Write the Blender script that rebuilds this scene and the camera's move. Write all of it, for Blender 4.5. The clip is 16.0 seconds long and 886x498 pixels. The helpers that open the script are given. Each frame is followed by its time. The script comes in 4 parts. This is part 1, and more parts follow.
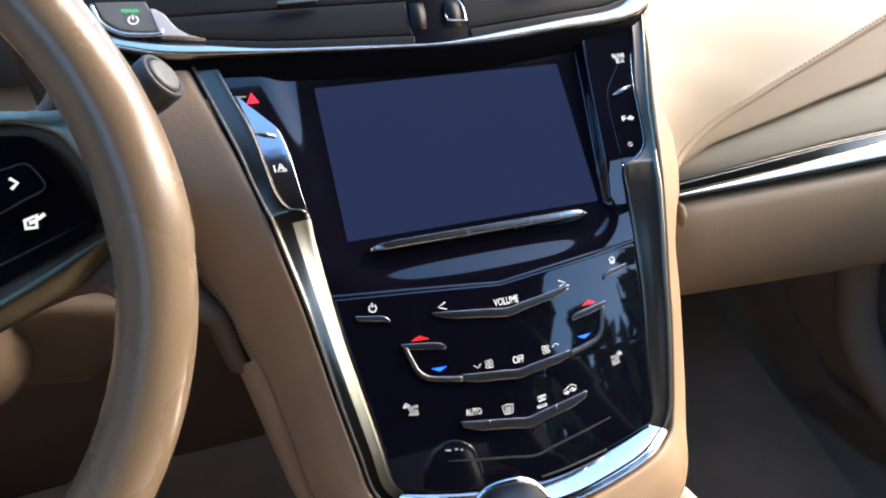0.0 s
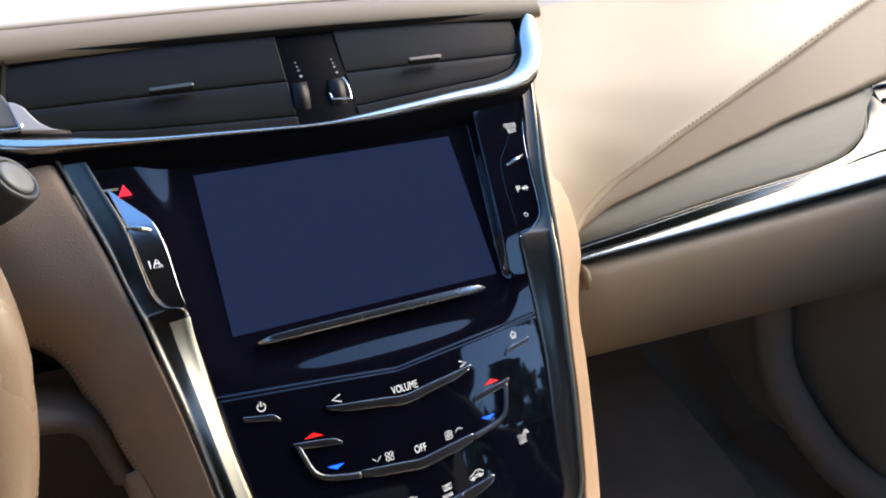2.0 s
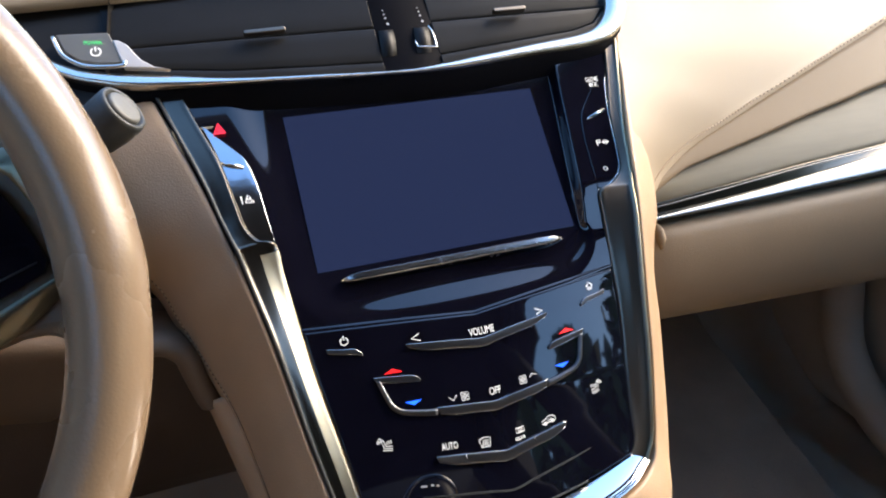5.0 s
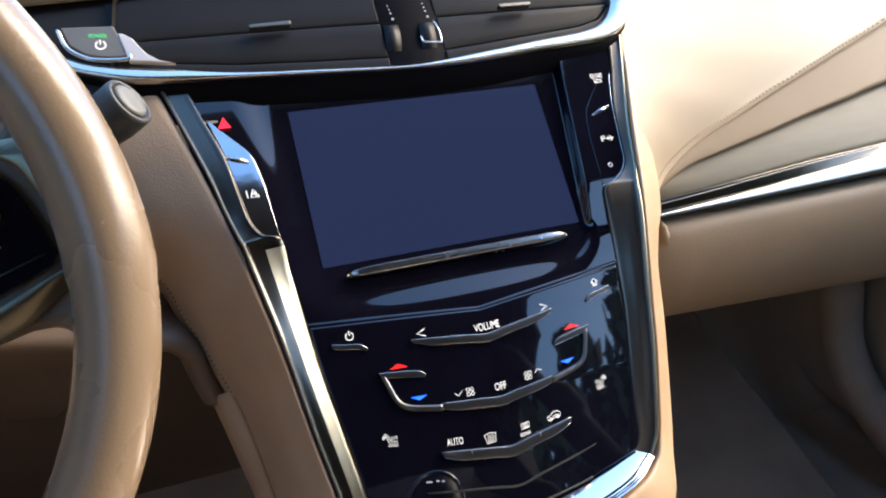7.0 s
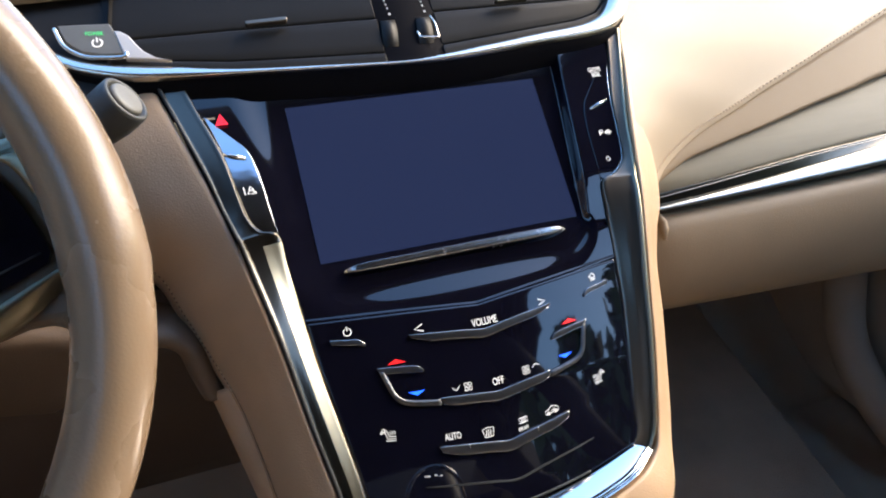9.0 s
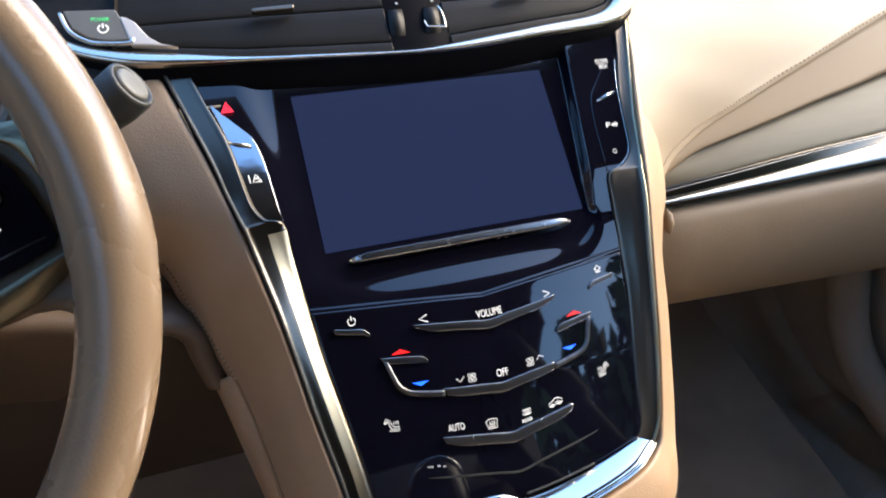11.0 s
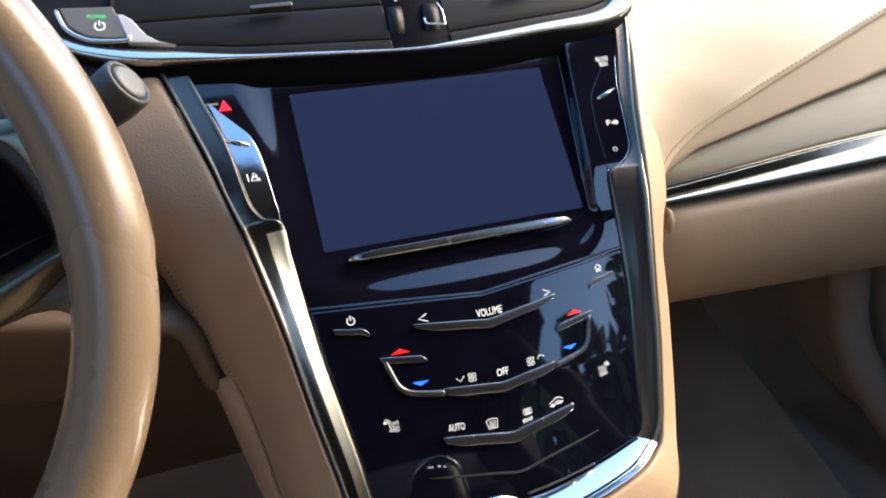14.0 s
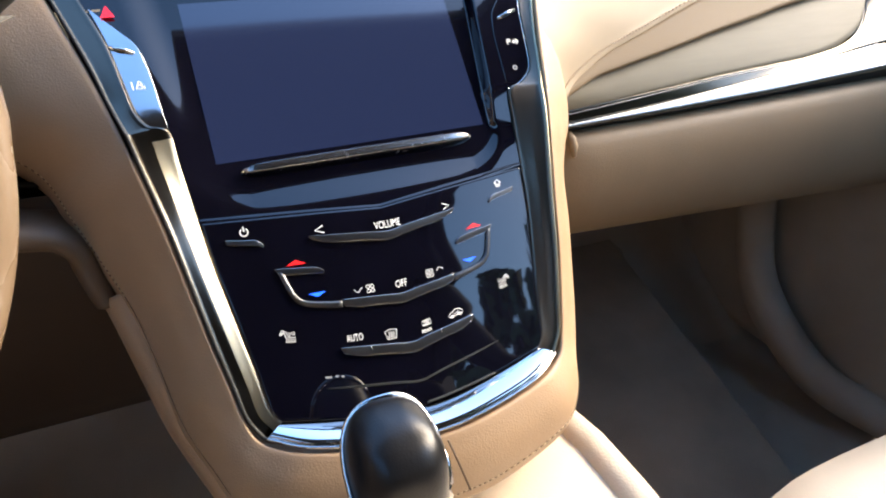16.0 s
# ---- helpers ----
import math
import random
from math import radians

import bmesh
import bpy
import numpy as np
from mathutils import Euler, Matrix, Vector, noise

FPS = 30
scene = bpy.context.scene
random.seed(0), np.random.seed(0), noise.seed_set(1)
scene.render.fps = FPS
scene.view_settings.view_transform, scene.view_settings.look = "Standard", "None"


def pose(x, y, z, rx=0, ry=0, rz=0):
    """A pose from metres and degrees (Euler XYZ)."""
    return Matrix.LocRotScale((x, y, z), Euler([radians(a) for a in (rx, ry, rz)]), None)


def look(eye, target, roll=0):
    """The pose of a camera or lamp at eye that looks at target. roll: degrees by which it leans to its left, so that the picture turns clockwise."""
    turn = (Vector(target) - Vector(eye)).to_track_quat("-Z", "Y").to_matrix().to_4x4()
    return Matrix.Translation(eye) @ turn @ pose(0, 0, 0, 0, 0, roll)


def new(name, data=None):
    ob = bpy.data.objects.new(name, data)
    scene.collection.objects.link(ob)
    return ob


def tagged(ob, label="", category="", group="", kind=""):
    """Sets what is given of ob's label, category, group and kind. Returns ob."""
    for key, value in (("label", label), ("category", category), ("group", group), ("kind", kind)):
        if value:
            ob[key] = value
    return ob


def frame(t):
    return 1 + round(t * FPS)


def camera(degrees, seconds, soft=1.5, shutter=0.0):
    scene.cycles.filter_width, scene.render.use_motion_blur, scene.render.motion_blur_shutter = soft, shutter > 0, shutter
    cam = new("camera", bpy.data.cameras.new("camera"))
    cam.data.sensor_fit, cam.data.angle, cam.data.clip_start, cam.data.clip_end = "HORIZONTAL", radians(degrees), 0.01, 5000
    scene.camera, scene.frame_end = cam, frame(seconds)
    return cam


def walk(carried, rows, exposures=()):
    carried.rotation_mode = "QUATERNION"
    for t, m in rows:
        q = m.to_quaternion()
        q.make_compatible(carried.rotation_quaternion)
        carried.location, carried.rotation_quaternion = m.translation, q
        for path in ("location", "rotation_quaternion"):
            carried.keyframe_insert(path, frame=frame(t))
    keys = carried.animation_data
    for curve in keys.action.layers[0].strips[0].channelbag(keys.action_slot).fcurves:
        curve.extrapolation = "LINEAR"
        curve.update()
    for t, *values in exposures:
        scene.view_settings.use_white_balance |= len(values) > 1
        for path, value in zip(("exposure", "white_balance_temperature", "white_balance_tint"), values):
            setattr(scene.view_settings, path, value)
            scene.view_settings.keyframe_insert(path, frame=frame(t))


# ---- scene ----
cam = camera(63.5, 16.0, soft=2.0)
ROWS = [
    (0.0, -0.1596, -0.4241, 0.7774, 62.69, 0.89, -19.51),
    (0.5, -0.1424, -0.4191, 0.7871, 64.56, 0.31, -21.71),
    (1.0, -0.1244, -0.4139, 0.7902, 65.36, 1.54, -24.57),
    (1.5, -0.1234, -0.4127, 0.7927, 65.38, 1.41, -24.98),
    (2.0, -0.1221, -0.4129, 0.7938, 65.81, 1.76, -25.07),
    (2.5, -0.1216, -0.4097, 0.7894, 65.50, 1.75, -24.66),
    (3.0, -0.1234, -0.4111, 0.7904, 65.02, 2.34, -24.57),
    (3.5, -0.1262, -0.4141, 0.7908, 64.90, 2.24, -24.29),
    (4.0, -0.1455, -0.4189, 0.7778, 64.56, 1.03, -20.89),
    (6.5, -0.1455, -0.4171, 0.7785, 64.23, 1.68, -20.57),
    (7.0, -0.1509, -0.4170, 0.7748, 64.36, 1.26, -20.79),
    (7.5, -0.1505, -0.4207, 0.7798, 64.30, 1.62, -20.68),
    (8.0, -0.1464, -0.4186, 0.7800, 64.02, 1.72, -20.61),
    (8.5, -0.1465, -0.4160, 0.7765, 63.79, 1.62, -20.68),
    (9.0, -0.1464, -0.4184, 0.7769, 63.72, 1.70, -20.56),
    (11.5, -0.1488, -0.4166, 0.7729, 63.35, 1.19, -20.17),
    (12.0, -0.1432, -0.4123, 0.7731, 63.27, 1.79, -20.47),
    (12.5, -0.1485, -0.4160, 0.7729, 63.36, 1.65, -20.38),
    (13.0, -0.1523, -0.4138, 0.7671, 63.37, 1.16, -20.21),
    (13.5, -0.1502, -0.4135, 0.7699, 63.00, 1.25, -20.02),
    (14.0, -0.1485, -0.4146, 0.7724, 63.25, 1.23, -20.35),
    (14.5, -0.1489, -0.4152, 0.7711, 63.30, 1.21, -20.37),
    (15.0, -0.1522, -0.4268, 0.7641, 63.14, -0.86, -21.58),
    (15.5, -0.1308, -0.4269, 0.7578, 62.48, 0.56, -24.59),
    (16.0, -0.1316, -0.4405, 0.7371, 61.38, -0.22, -24.94),
]
walk(cam, [(t, pose(x, y, z, rx, ry, rz)) for t, x, y, z, rx, ry, rz in ROWS],
     exposures=[(t, e, 7350 if t < 0.8 else 7150 if t < 3.8 else 7450 if t < 13 else 7750, 10) for t, e in ((0.0, 3.36), (0.5, 3.22), (1.0, 3.0), (3.5, 3.1), (4.0, 3.3), (12.5, 3.36), (15.0, 3.44), (16.0, 3.55))])

# ---- light: daylight through the car's windows ----
SUN_EL, SUN_AZ = 34.0, 88.0        # height, and turn from straight ahead towards the passenger
world = bpy.data.worlds.new("sky")
scene.world = world
world.use_nodes = True
wn = world.node_tree
sky = wn.nodes.new("ShaderNodeTexSky")
sky.sky_type = "NISHITA"
sky.sun_disc = False
sky.air_density, sky.dust_density, sky.ozone_density = 1.0, 0.9, 3.0
sky.sun_elevation = radians(SUN_EL)
sky.sun_rotation = radians(SUN_AZ)
wn.nodes["Background"].inputs["Strength"].default_value = 0.11
deep = wn.nodes.new("ShaderNodeHueSaturation")
deep.inputs["Saturation"].default_value = 1.2
wn.links.new(sky.outputs[0], deep.inputs["Color"])
wn.links.new(deep.outputs[0], wn.nodes["Background"].inputs["Color"])
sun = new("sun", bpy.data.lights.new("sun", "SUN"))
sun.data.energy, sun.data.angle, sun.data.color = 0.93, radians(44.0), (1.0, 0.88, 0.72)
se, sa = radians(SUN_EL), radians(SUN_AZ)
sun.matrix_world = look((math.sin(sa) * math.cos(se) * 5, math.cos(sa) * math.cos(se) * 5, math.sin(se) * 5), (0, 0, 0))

# ---- frame of the centre stack: u across, v up the slope, w out of it ----
TAU = radians(42)
VD, WD = Vector((0, math.sin(TAU), math.cos(TAU))), Vector((0, -math.cos(TAU), math.sin(TAU)))
CEN = Vector((0, 0, 0.62))


def W(u, v, w=0.0):
    return CEN + Vector((u, 0, 0)) + VD * v + WD * w


def lerp(a, b, t):
    return a + (b - a) * t


def smooth(a, b, x):
    x = min(1.0, max(0.0, (x - a) / (b - a)))
    return x * x * (3 - 2 * x)


def table(pairs, x):
    """Piecewise linear value at x of (x, value) pairs in rising order."""
    if x <= pairs[0][0]:
        return pairs[0][1]
    for (a, p), (b, q) in zip(pairs, pairs[1:]):
        if x <= b:
            return p + (q - p) * (x - a) / (b - a)
    return pairs[-1][1]


def curve(points, n):
    """n points of a smooth curve through the points (Catmull-Rom), even in the points' own steps."""
    pts = [Vector(p) for p in points]
    pts = [2 * pts[0] - pts[1]] + pts + [2 * pts[-1] - pts[-2]]
    out, m = [], len(pts) - 3
    for i in range(n):
        s = i / (n - 1) * m
        k = min(int(s), m - 1)
        t = s - k
        a, b, c, d = pts[k:k + 4]
        out.append(0.5 * (2 * b + (c - a) * t + (2 * a - 5 * b + 4 * c - d) * t * t + (3 * b - a - 3 * c + d) * t ** 3))
    return out


# ---- materials ----
def material(name, colour, rough=0.5, metal=0.0, coat=0.0, emit=None, power=0.0, spec=0.5):
    m = bpy.data.materials.new(name)
    m.use_nodes = True
    b = m.node_tree.nodes["Principled BSDF"]
    b.inputs["Base Color"].default_value = (*colour, 1)
    b.inputs["Roughness"].default_value = rough
    b.inputs["Metallic"].default_value = metal
    b.inputs["Coat Weight"].default_value = coat
    b.inputs["Coat Roughness"].default_value = 0.03
    b.inputs["Specular IOR Level"].default_value = spec
    if emit:
        b.inputs["Emission Color"].default_value = (*emit, 1)
        b.inputs["Emission Strength"].default_value = power
    return m


def grain(m, scale, depth, tint=0.15, blotch=12.0, kind="noise", rough_by=0.08, stretch=(1, 1, 1), dist=0.001):
    """Fine relief and slow colour change, in metres of the place."""
    nt = m.node_tree
    b = nt.nodes["Principled BSDF"]
    co = nt.nodes.new("ShaderNodeTexCoord")
    mp = nt.nodes.new("ShaderNodeMapping")
    mp.inputs["Scale"].default_value = stretch
    nt.links.new(co.outputs["Object"], mp.inputs[0])
    if kind == "cells":
        t = nt.nodes.new("ShaderNodeTexVoronoi")
        t.feature = "SMOOTH_F1"
        fine = t.outputs["Distance"]
    else:
        t = nt.nodes.new("ShaderNodeTexNoise")
        t.inputs["Detail"].default_value = 4
        fine = t.outputs["Fac"]
    t.inputs["Scale"].default_value = scale
    nt.links.new(mp.outputs[0], t.inputs["Vector"])
    bump = nt.nodes.new("ShaderNodeBump")
    bump.inputs["Strength"].default_value = depth
    bump.inputs["Distance"].default_value = dist
    nt.links.new(fine, bump.inputs["Height"])
    nt.links.new(bump.outputs[0], b.inputs["Normal"])
    slow = nt.nodes.new("ShaderNodeTexNoise")
    slow.inputs["Scale"].default_value = blotch
    slow.inputs["Detail"].default_value = 5
    nt.links.new(mp.outputs[0], slow.inputs["Vector"])
    mix = nt.nodes.new("ShaderNodeMixRGB")
    mix.blend_type = "MULTIPLY"
    mix.inputs["Color1"].default_value = b.inputs["Base Color"].default_value
    ramp = nt.nodes.new("ShaderNodeMapRange")
    ramp.inputs["From Min"].default_value, ramp.inputs["From Max"].default_value = 0.3, 0.7
    ramp.inputs["To Min"].default_value, ramp.inputs["To Max"].default_value = 1 - tint, 1 + tint * 0.4
    nt.links.new(slow.outputs["Fac"], ramp.inputs["Value"])
    mix.inputs["Fac"].default_value = 1
    nt.links.new(ramp.outputs[0], mix.inputs["Color2"])
    nt.links.new(mix.outputs[0], b.inputs["Base Color"])
    rr = nt.nodes.new("ShaderNodeMapRange")
    base = b.inputs["Roughness"].default_value
    rr.inputs["To Min"].default_value, rr.inputs["To Max"].default_value = max(0.02, base - rough_by), min(1, base + rough_by)
    nt.links.new(fine if kind != "cells" else slow.outputs["Fac"], rr.inputs["Value"])
    nt.links.new(rr.outputs[0], b.inputs["Roughness"])
    return m


LEATHER = grain(material("tan leather", (0.455, 0.305, 0.185), 0.46), 1000, 0.26, 0.14, 14, "cells", dist=0.0006)
DASHSKIN = grain(material("tan dash leather", (0.305, 0.236, 0.158), 0.55), 1500, 0.22, 0.05, 10, "cells", dist=0.0004)
# paler copy of the dash leather, with sunlight put into its colour
HOODSUNLIT = grain(material("sunlit-coloured hood leather", (0.56, 0.46, 0.345), 0.5), 1500, 0.22, 0.05, 10, "cells", dist=0.0004)
# same leather as the upper dash, darkened to stand in for its shade
ROLLSHADE = grain(material("shaded tan roll leather", (0.165, 0.116, 0.069), 0.6, spec=0.15), 1500, 0.22, 0.08, 10, "cells", dist=0.0004)
WHEELSKIN = grain(material("worn wheel leather", (0.235, 0.162, 0.103), 0.27, spec=0.6), 700, 0.12, 0.05, 9, "cells", dist=0.0005)
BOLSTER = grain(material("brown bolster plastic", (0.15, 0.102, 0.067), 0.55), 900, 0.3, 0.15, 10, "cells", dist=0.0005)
# darker copy of the bolster plastic, shade put into its colour
KNEESHADE = grain(material("shaded brown knee plastic", (0.08, 0.052, 0.036), 0.6), 900, 0.3, 0.15, 10, "cells", dist=0.0005)
LIDSKIN = grain(material("brown lid leather", (0.21, 0.15, 0.092), 0.55), 900, 0.3, 0.12, 10, "cells", dist=0.0005)
CREAM = grain(material("cream seat leather", (0.70, 0.58, 0.43), 0.5), 700, 0.3, 0.1, 12, "cells", dist=0.0006)
THREAD = material("tan thread", (0.46, 0.35, 0.23), 0.7)
SEAM = material("dark brown seam", (0.13, 0.085, 0.055), 0.8)
PALESATIN = grain(material("pale satin metal", (0.60, 0.54, 0.48), 0.38, metal=0.35), 500, 0.04, 0.06, 30)
GLOSS = grain(material("piano black", (0.0035, 0.0035, 0.008), 0.035, spec=0.6), 6, 0.0, 0.2, 40, rough_by=0.015)
GLASS = material("display glass", (0.002, 0.002, 0.003), 0.06, spec=0.9, emit=(0.095, 0.165, 0.52), power=0.0185)
SATIN = grain(material("satin gunmetal", (0.185, 0.168, 0.128), 0.62, metal=0.0, spec=0.15), 400, 0.05, 0.08, 20, stretch=(1, 1, 12))
DARKMETAL = grain(material("dark chrome trim", (0.125, 0.112, 0.093), 0.2, metal=1.0), 40, 0.0, 0.1, 12, rough_by=0.02)
GREYTRIM = grain(material("grey satin trim", (0.19, 0.16, 0.13), 0.36, metal=1.0), 40, 0.0, 0.1, 12, rough_by=0.02)
SATINCHROME = grain(material("warm satin chrome", (0.46, 0.405, 0.285), 0.36, metal=1.0), 40, 0.0, 0.06, 12, rough_by=0.02)
SPEARMETAL = grain(material("satin bright metal", (0.30, 0.30, 0.285), 0.22, metal=1.0), 300, 0.02, 0.08, 25, rough_by=0.04)
CHROME = grain(material("bright chrome", (0.78, 0.78, 0.78), 0.08, metal=1.0), 200, 0.02, 0.08, 30, rough_by=0.04)
VENTCHROME = grain(material("soft bright chrome", (0.80, 0.73, 0.64), 0.24, metal=1.0), 40, 0.0, 0.06, 12, rough_by=0.02)
TOUCHBAR = material("brushed touch strip", (0.115, 0.115, 0.12), 0.3, metal=1.0)
DISPLAYBAR = grain(material("satin metal bar", (0.36, 0.36, 0.37), 0.26, metal=1.0), 300, 0.02, 0.1, 40, rough_by=0.04)
STRIPEDGE = material("bright strip edge", (0.62, 0.62, 0.63), 0.2, metal=1.0)
BLACKPLASTIC = grain(material("black plastic", (0.012, 0.012, 0.012), 0.42), 1200, 0.2, 0.2, 20)
GREYPLASTIC = grain(material("grey plastic", (0.035, 0.037, 0.036), 0.45), 1500, 0.2, 0.15, 20)
GREYCAP = grain(material("light grey plastic cap", (0.12, 0.12, 0.112), 0.5), 1500, 0.2, 0.15, 20)
GEARSKIN = grain(material("black gear leather", (0.012, 0.012, 0.013), 0.32, spec=0.4), 900, 0.15, 0.2, 20, "cells", dist=0.0004)
LIPBLACK = grain(material("black lip plastic", (0.006, 0.006, 0.008), 0.6, spec=0.03), 1500, 0.05, 0.2, 20)
VENTBLACK = grain(material("satin black vent plastic", (0.017, 0.0165, 0.016), 0.36, spec=0.12), 1500, 0.05, 0.2, 20)
BRIGHTFACET = grain(material("button face brightened for sky reflection", (0.45, 0.47, 0.50), 0.07, metal=1.0), 200, 0.02, 0.1, 30, rough_by=0.02)
STRIPFACE = grain(material("dark smoked touch strip", (0.15, 0.15, 0.155), 0.34, metal=1.0), 300, 0.03, 0.1, 40)
CARPET = grain(material("dark carpet", (0.355, 0.288, 0.226), 0.95, spec=0.1), 900, 0.8, 0.15, 9, dist=0.002)
MATPILE = grain(material("dark grey mat carpet", (0.245, 0.19, 0.142), 0.95, spec=0.1), 700, 0.9, 0.2, 12, dist=0.002)
ASPHALT = grain(material("grey asphalt", (0.16, 0.155, 0.15), 0.9), 60, 0.6, 0.3, 0.6)
BARK = grain(material("brown bark", (0.10, 0.07, 0.05), 0.9), 30, 0.8, 0.3, 3)
LEAF = grain(material("green leaves", (0.05, 0.08, 0.025), 0.6), 30, 0.2, 0.4, 3)
SHELL = grain(material("dark cabin trim", (0.024, 0.026, 0.03), 0.8), 300, 0.3, 0.2, 5)
DOORSKIN = grain(material("brown door trim", (0.20, 0.15, 0.105), 0.7), 600, 0.3, 0.15, 6, "cells", dist=0.0006)
SHELLSOFT = grain(material("dark felt liner", (0.085, 0.078, 0.07), 0.95, spec=0.1), 500, 0.5, 0.2, 8)
HEADLINER = grain(material("grey headliner cloth", (0.055, 0.056, 0.062), 0.95, spec=0.1), 1200, 0.5, 0.15, 6)
WHITELIT = material("lit white symbol", (0.6, 0.6, 0.6), 0.4, emit=(0.95, 0.97, 1.0), power=0.09)
REDLIT = material("lit red arrow", (0.3, 0.01, 0.005), 0.4, emit=(1.0, 0.015, 0.025), power=0.17)
REDMARK = material("red hazard triangle", (0.55, 0.02, 0.04), 0.4, emit=(0.8, 0.02, 0.05), power=0.16)
BLUELIT = material("lit blue arrow", (0.005, 0.04, 0.3), 0.4, emit=(0.0, 0.09, 1.0), power=0.36)
GREENLIT = material("lit green word", (0.02, 0.3, 0.1), 0.4, emit=(0.03, 0.55, 0.16), power=0.2)
GREYMARK = material("unlit grey symbol", (0.45, 0.45, 0.45), 0.5)


# ---- mesh helpers ----
def thing(name, base, label, category, group="", kind=""):
    ob = new(name)
    ob.empty_display_size = 0.02
    ob.matrix_basis = Matrix.Translation(base)
    return tagged(ob, label, category, group, kind)


def part(name, bm, mat, parent=None, label="", flat=False):
    me = bpy.data.meshes.new(name)
    bm.normal_update()
    bm.to_mesh(me)
    bm.free()
    me.materials.append(mat)
    if not flat:
        me.polygons.foreach_set("use_smooth", [True] * len(me.polygons))
    ob = new(name, me)
    if parent:
        ob.parent = parent
        ob.matrix_parent_inverse = parent.matrix_basis.inverted() if parent.type == "EMPTY" else Matrix()
    if label:
        tagged(ob, label)
    return ob


def solid(ob, t, offset=-1.0):
    m = ob.modifiers.new("thickness", "SOLIDIFY")
    m.thickness, m.offset = t, offset
    return ob


def bevel(ob, w, n=2, angle=35):
    m = ob.modifiers.new("edge", "BEVEL")
    m.width, m.segments, m.limit_method, m.angle_limit = w, n, "ANGLE", radians(angle)
    return ob


def grid(rows, bm=None, ring=False, cap=False):
    """A sheet over rows of points; ring closes each row; cap fills the two ends."""
    bm = bm or bmesh.new()
    vs = [[bm.verts.new(p) for p in row] for row in rows]
    n = len(rows[0])
    for a, b in zip(vs, vs[1:]):
        for j in range(n if ring else n - 1):
            k = (j + 1) % n
            bm.faces.new((a[j], a[k], b[k], b[j]))
    if cap:
        bm.faces.new(list(reversed(vs[0])))
        bm.faces.new(vs[-1])
    return bm


def fix(bm):
    bmesh.ops.recalc_face_normals(bm, faces=bm.faces)
    return bm


def tube(points, radii, sides=12, bm=None, flat=1.0):
    """A round bar along points, tapering by radii; flat squashes it along its second axis."""
    pts = [Vector(p) for p in points]
    if not hasattr(radii, "__len__"):
        radii = [radii] * len(pts)
    rows, up = [], Vector((0.13, 0.31, 0.94))
    for i, p in enumerate(pts):
        d = (pts[min(i + 1, len(pts) - 1)] - pts[max(i - 1, 0)]).normalized()
        a = d.cross(up).normalized()
        b = d.cross(a)
        rows.append([p + radii[i] * (math.cos(k * math.tau / sides) * a + flat * math.sin(k * math.tau / sides) * b) for k in range(sides)])
    return fix(grid(rows, bm, ring=True, cap=True))


def slab(outline, to, depth, bm=None, lift=0.0):
    """A plate with the flat outline [(a, b)], set into place by to(a, b, height)."""
    bm = bm or bmesh.new()
    top = [bm.verts.new(to(a, b, lift + depth)) for a, b in outline]
    low = [bm.verts.new(to(a, b, lift)) for a, b in outline]
    bm.faces.new(top)
    bm.faces.new(list(reversed(low)))
    n = len(top)
    for i in range(n):
        j = (i + 1) % n
        bm.faces.new((top[i], low[i], low[j], top[j]))
    return fix(bm)


def box(lo, hi, bm=None):
    bm = bm or bmesh.new()
    c = [(lo[i] + hi[i]) / 2 for i in range(3)]
    s = [hi[i] - lo[i] for i in range(3)]
    bmesh.ops.create_cube(bm, size=1, matrix=Matrix.Translation(c) @ Matrix.Diagonal((*s, 1)))
    return bm


def words(text, height, width, bold=0.0):
    """Flat mesh of a word, centred on 0, as lists of points and faces."""
    cu = bpy.data.curves.new("word", "FONT")
    cu.body, cu.align_x, cu.align_y, cu.size, cu.offset, cu.resolution_u = text, "CENTER", "CENTER", 1.0, bold, 3
    cu.space_line = 0.85
    ob = new("word", cu)
    bpy.context.view_layer.update()
    me = bpy.data.meshes.new_from_object(ob.evaluated_get(bpy.context.evaluated_depsgraph_get()))
    bpy.data.objects.remove(ob)
    pts = [v.co.copy() for v in me.vertices]
    xs, ys = [p.x for p in pts], [p.y for p in pts]
    cx, cy, sx, sy = (min(xs) + max(xs)) / 2, (min(ys) + max(ys)) / 2, max(xs) - min(xs), max(ys) - min(ys)
    out = [((p.x - cx) / sx * width, (p.y - cy) / sy * height) for p in pts], [tuple(f.vertices) for f in me.polygons]
    bpy.data.meshes.remove(me)
    return out


def word_part(name, text, height, width, to, mat, parent, bold=0.0, label=""):
    pts, faces = words(text, height, width, bold)
    bm = bmesh.new()
    vs = [bm.verts.new(to(a, b, 0.0)) for a, b in pts]
    for f in faces:
        try:
            bm.faces.new([vs[i] for i in f])
        except ValueError:
            pass
    return part(name, bm, mat, parent, label, flat=True)


def strokes(lines, width, to, bm=None, thick=0.0002):
    """Line drawing of polylines, each a raised ribbon."""
    bm = bm or bmesh.new()
    for line in lines:
        pts = [Vector((*p, 0)) for p in line]
        closed = len(pts) > 2 and (pts[0] - pts[-1]).length < 1e-7
        left, right = [], []
        n = len(pts)
        for i, p in enumerate(pts):
            a = pts[i - 1] if i else (pts[-2] if closed else p)
            b = pts[i + 1] if i < n - 1 else (pts[1] if closed else p)
            d = (b - a).normalized()
            s = Vector((-d.y, d.x, 0)) * width / 2
            left.append(p + s)
            right.append(p - s)
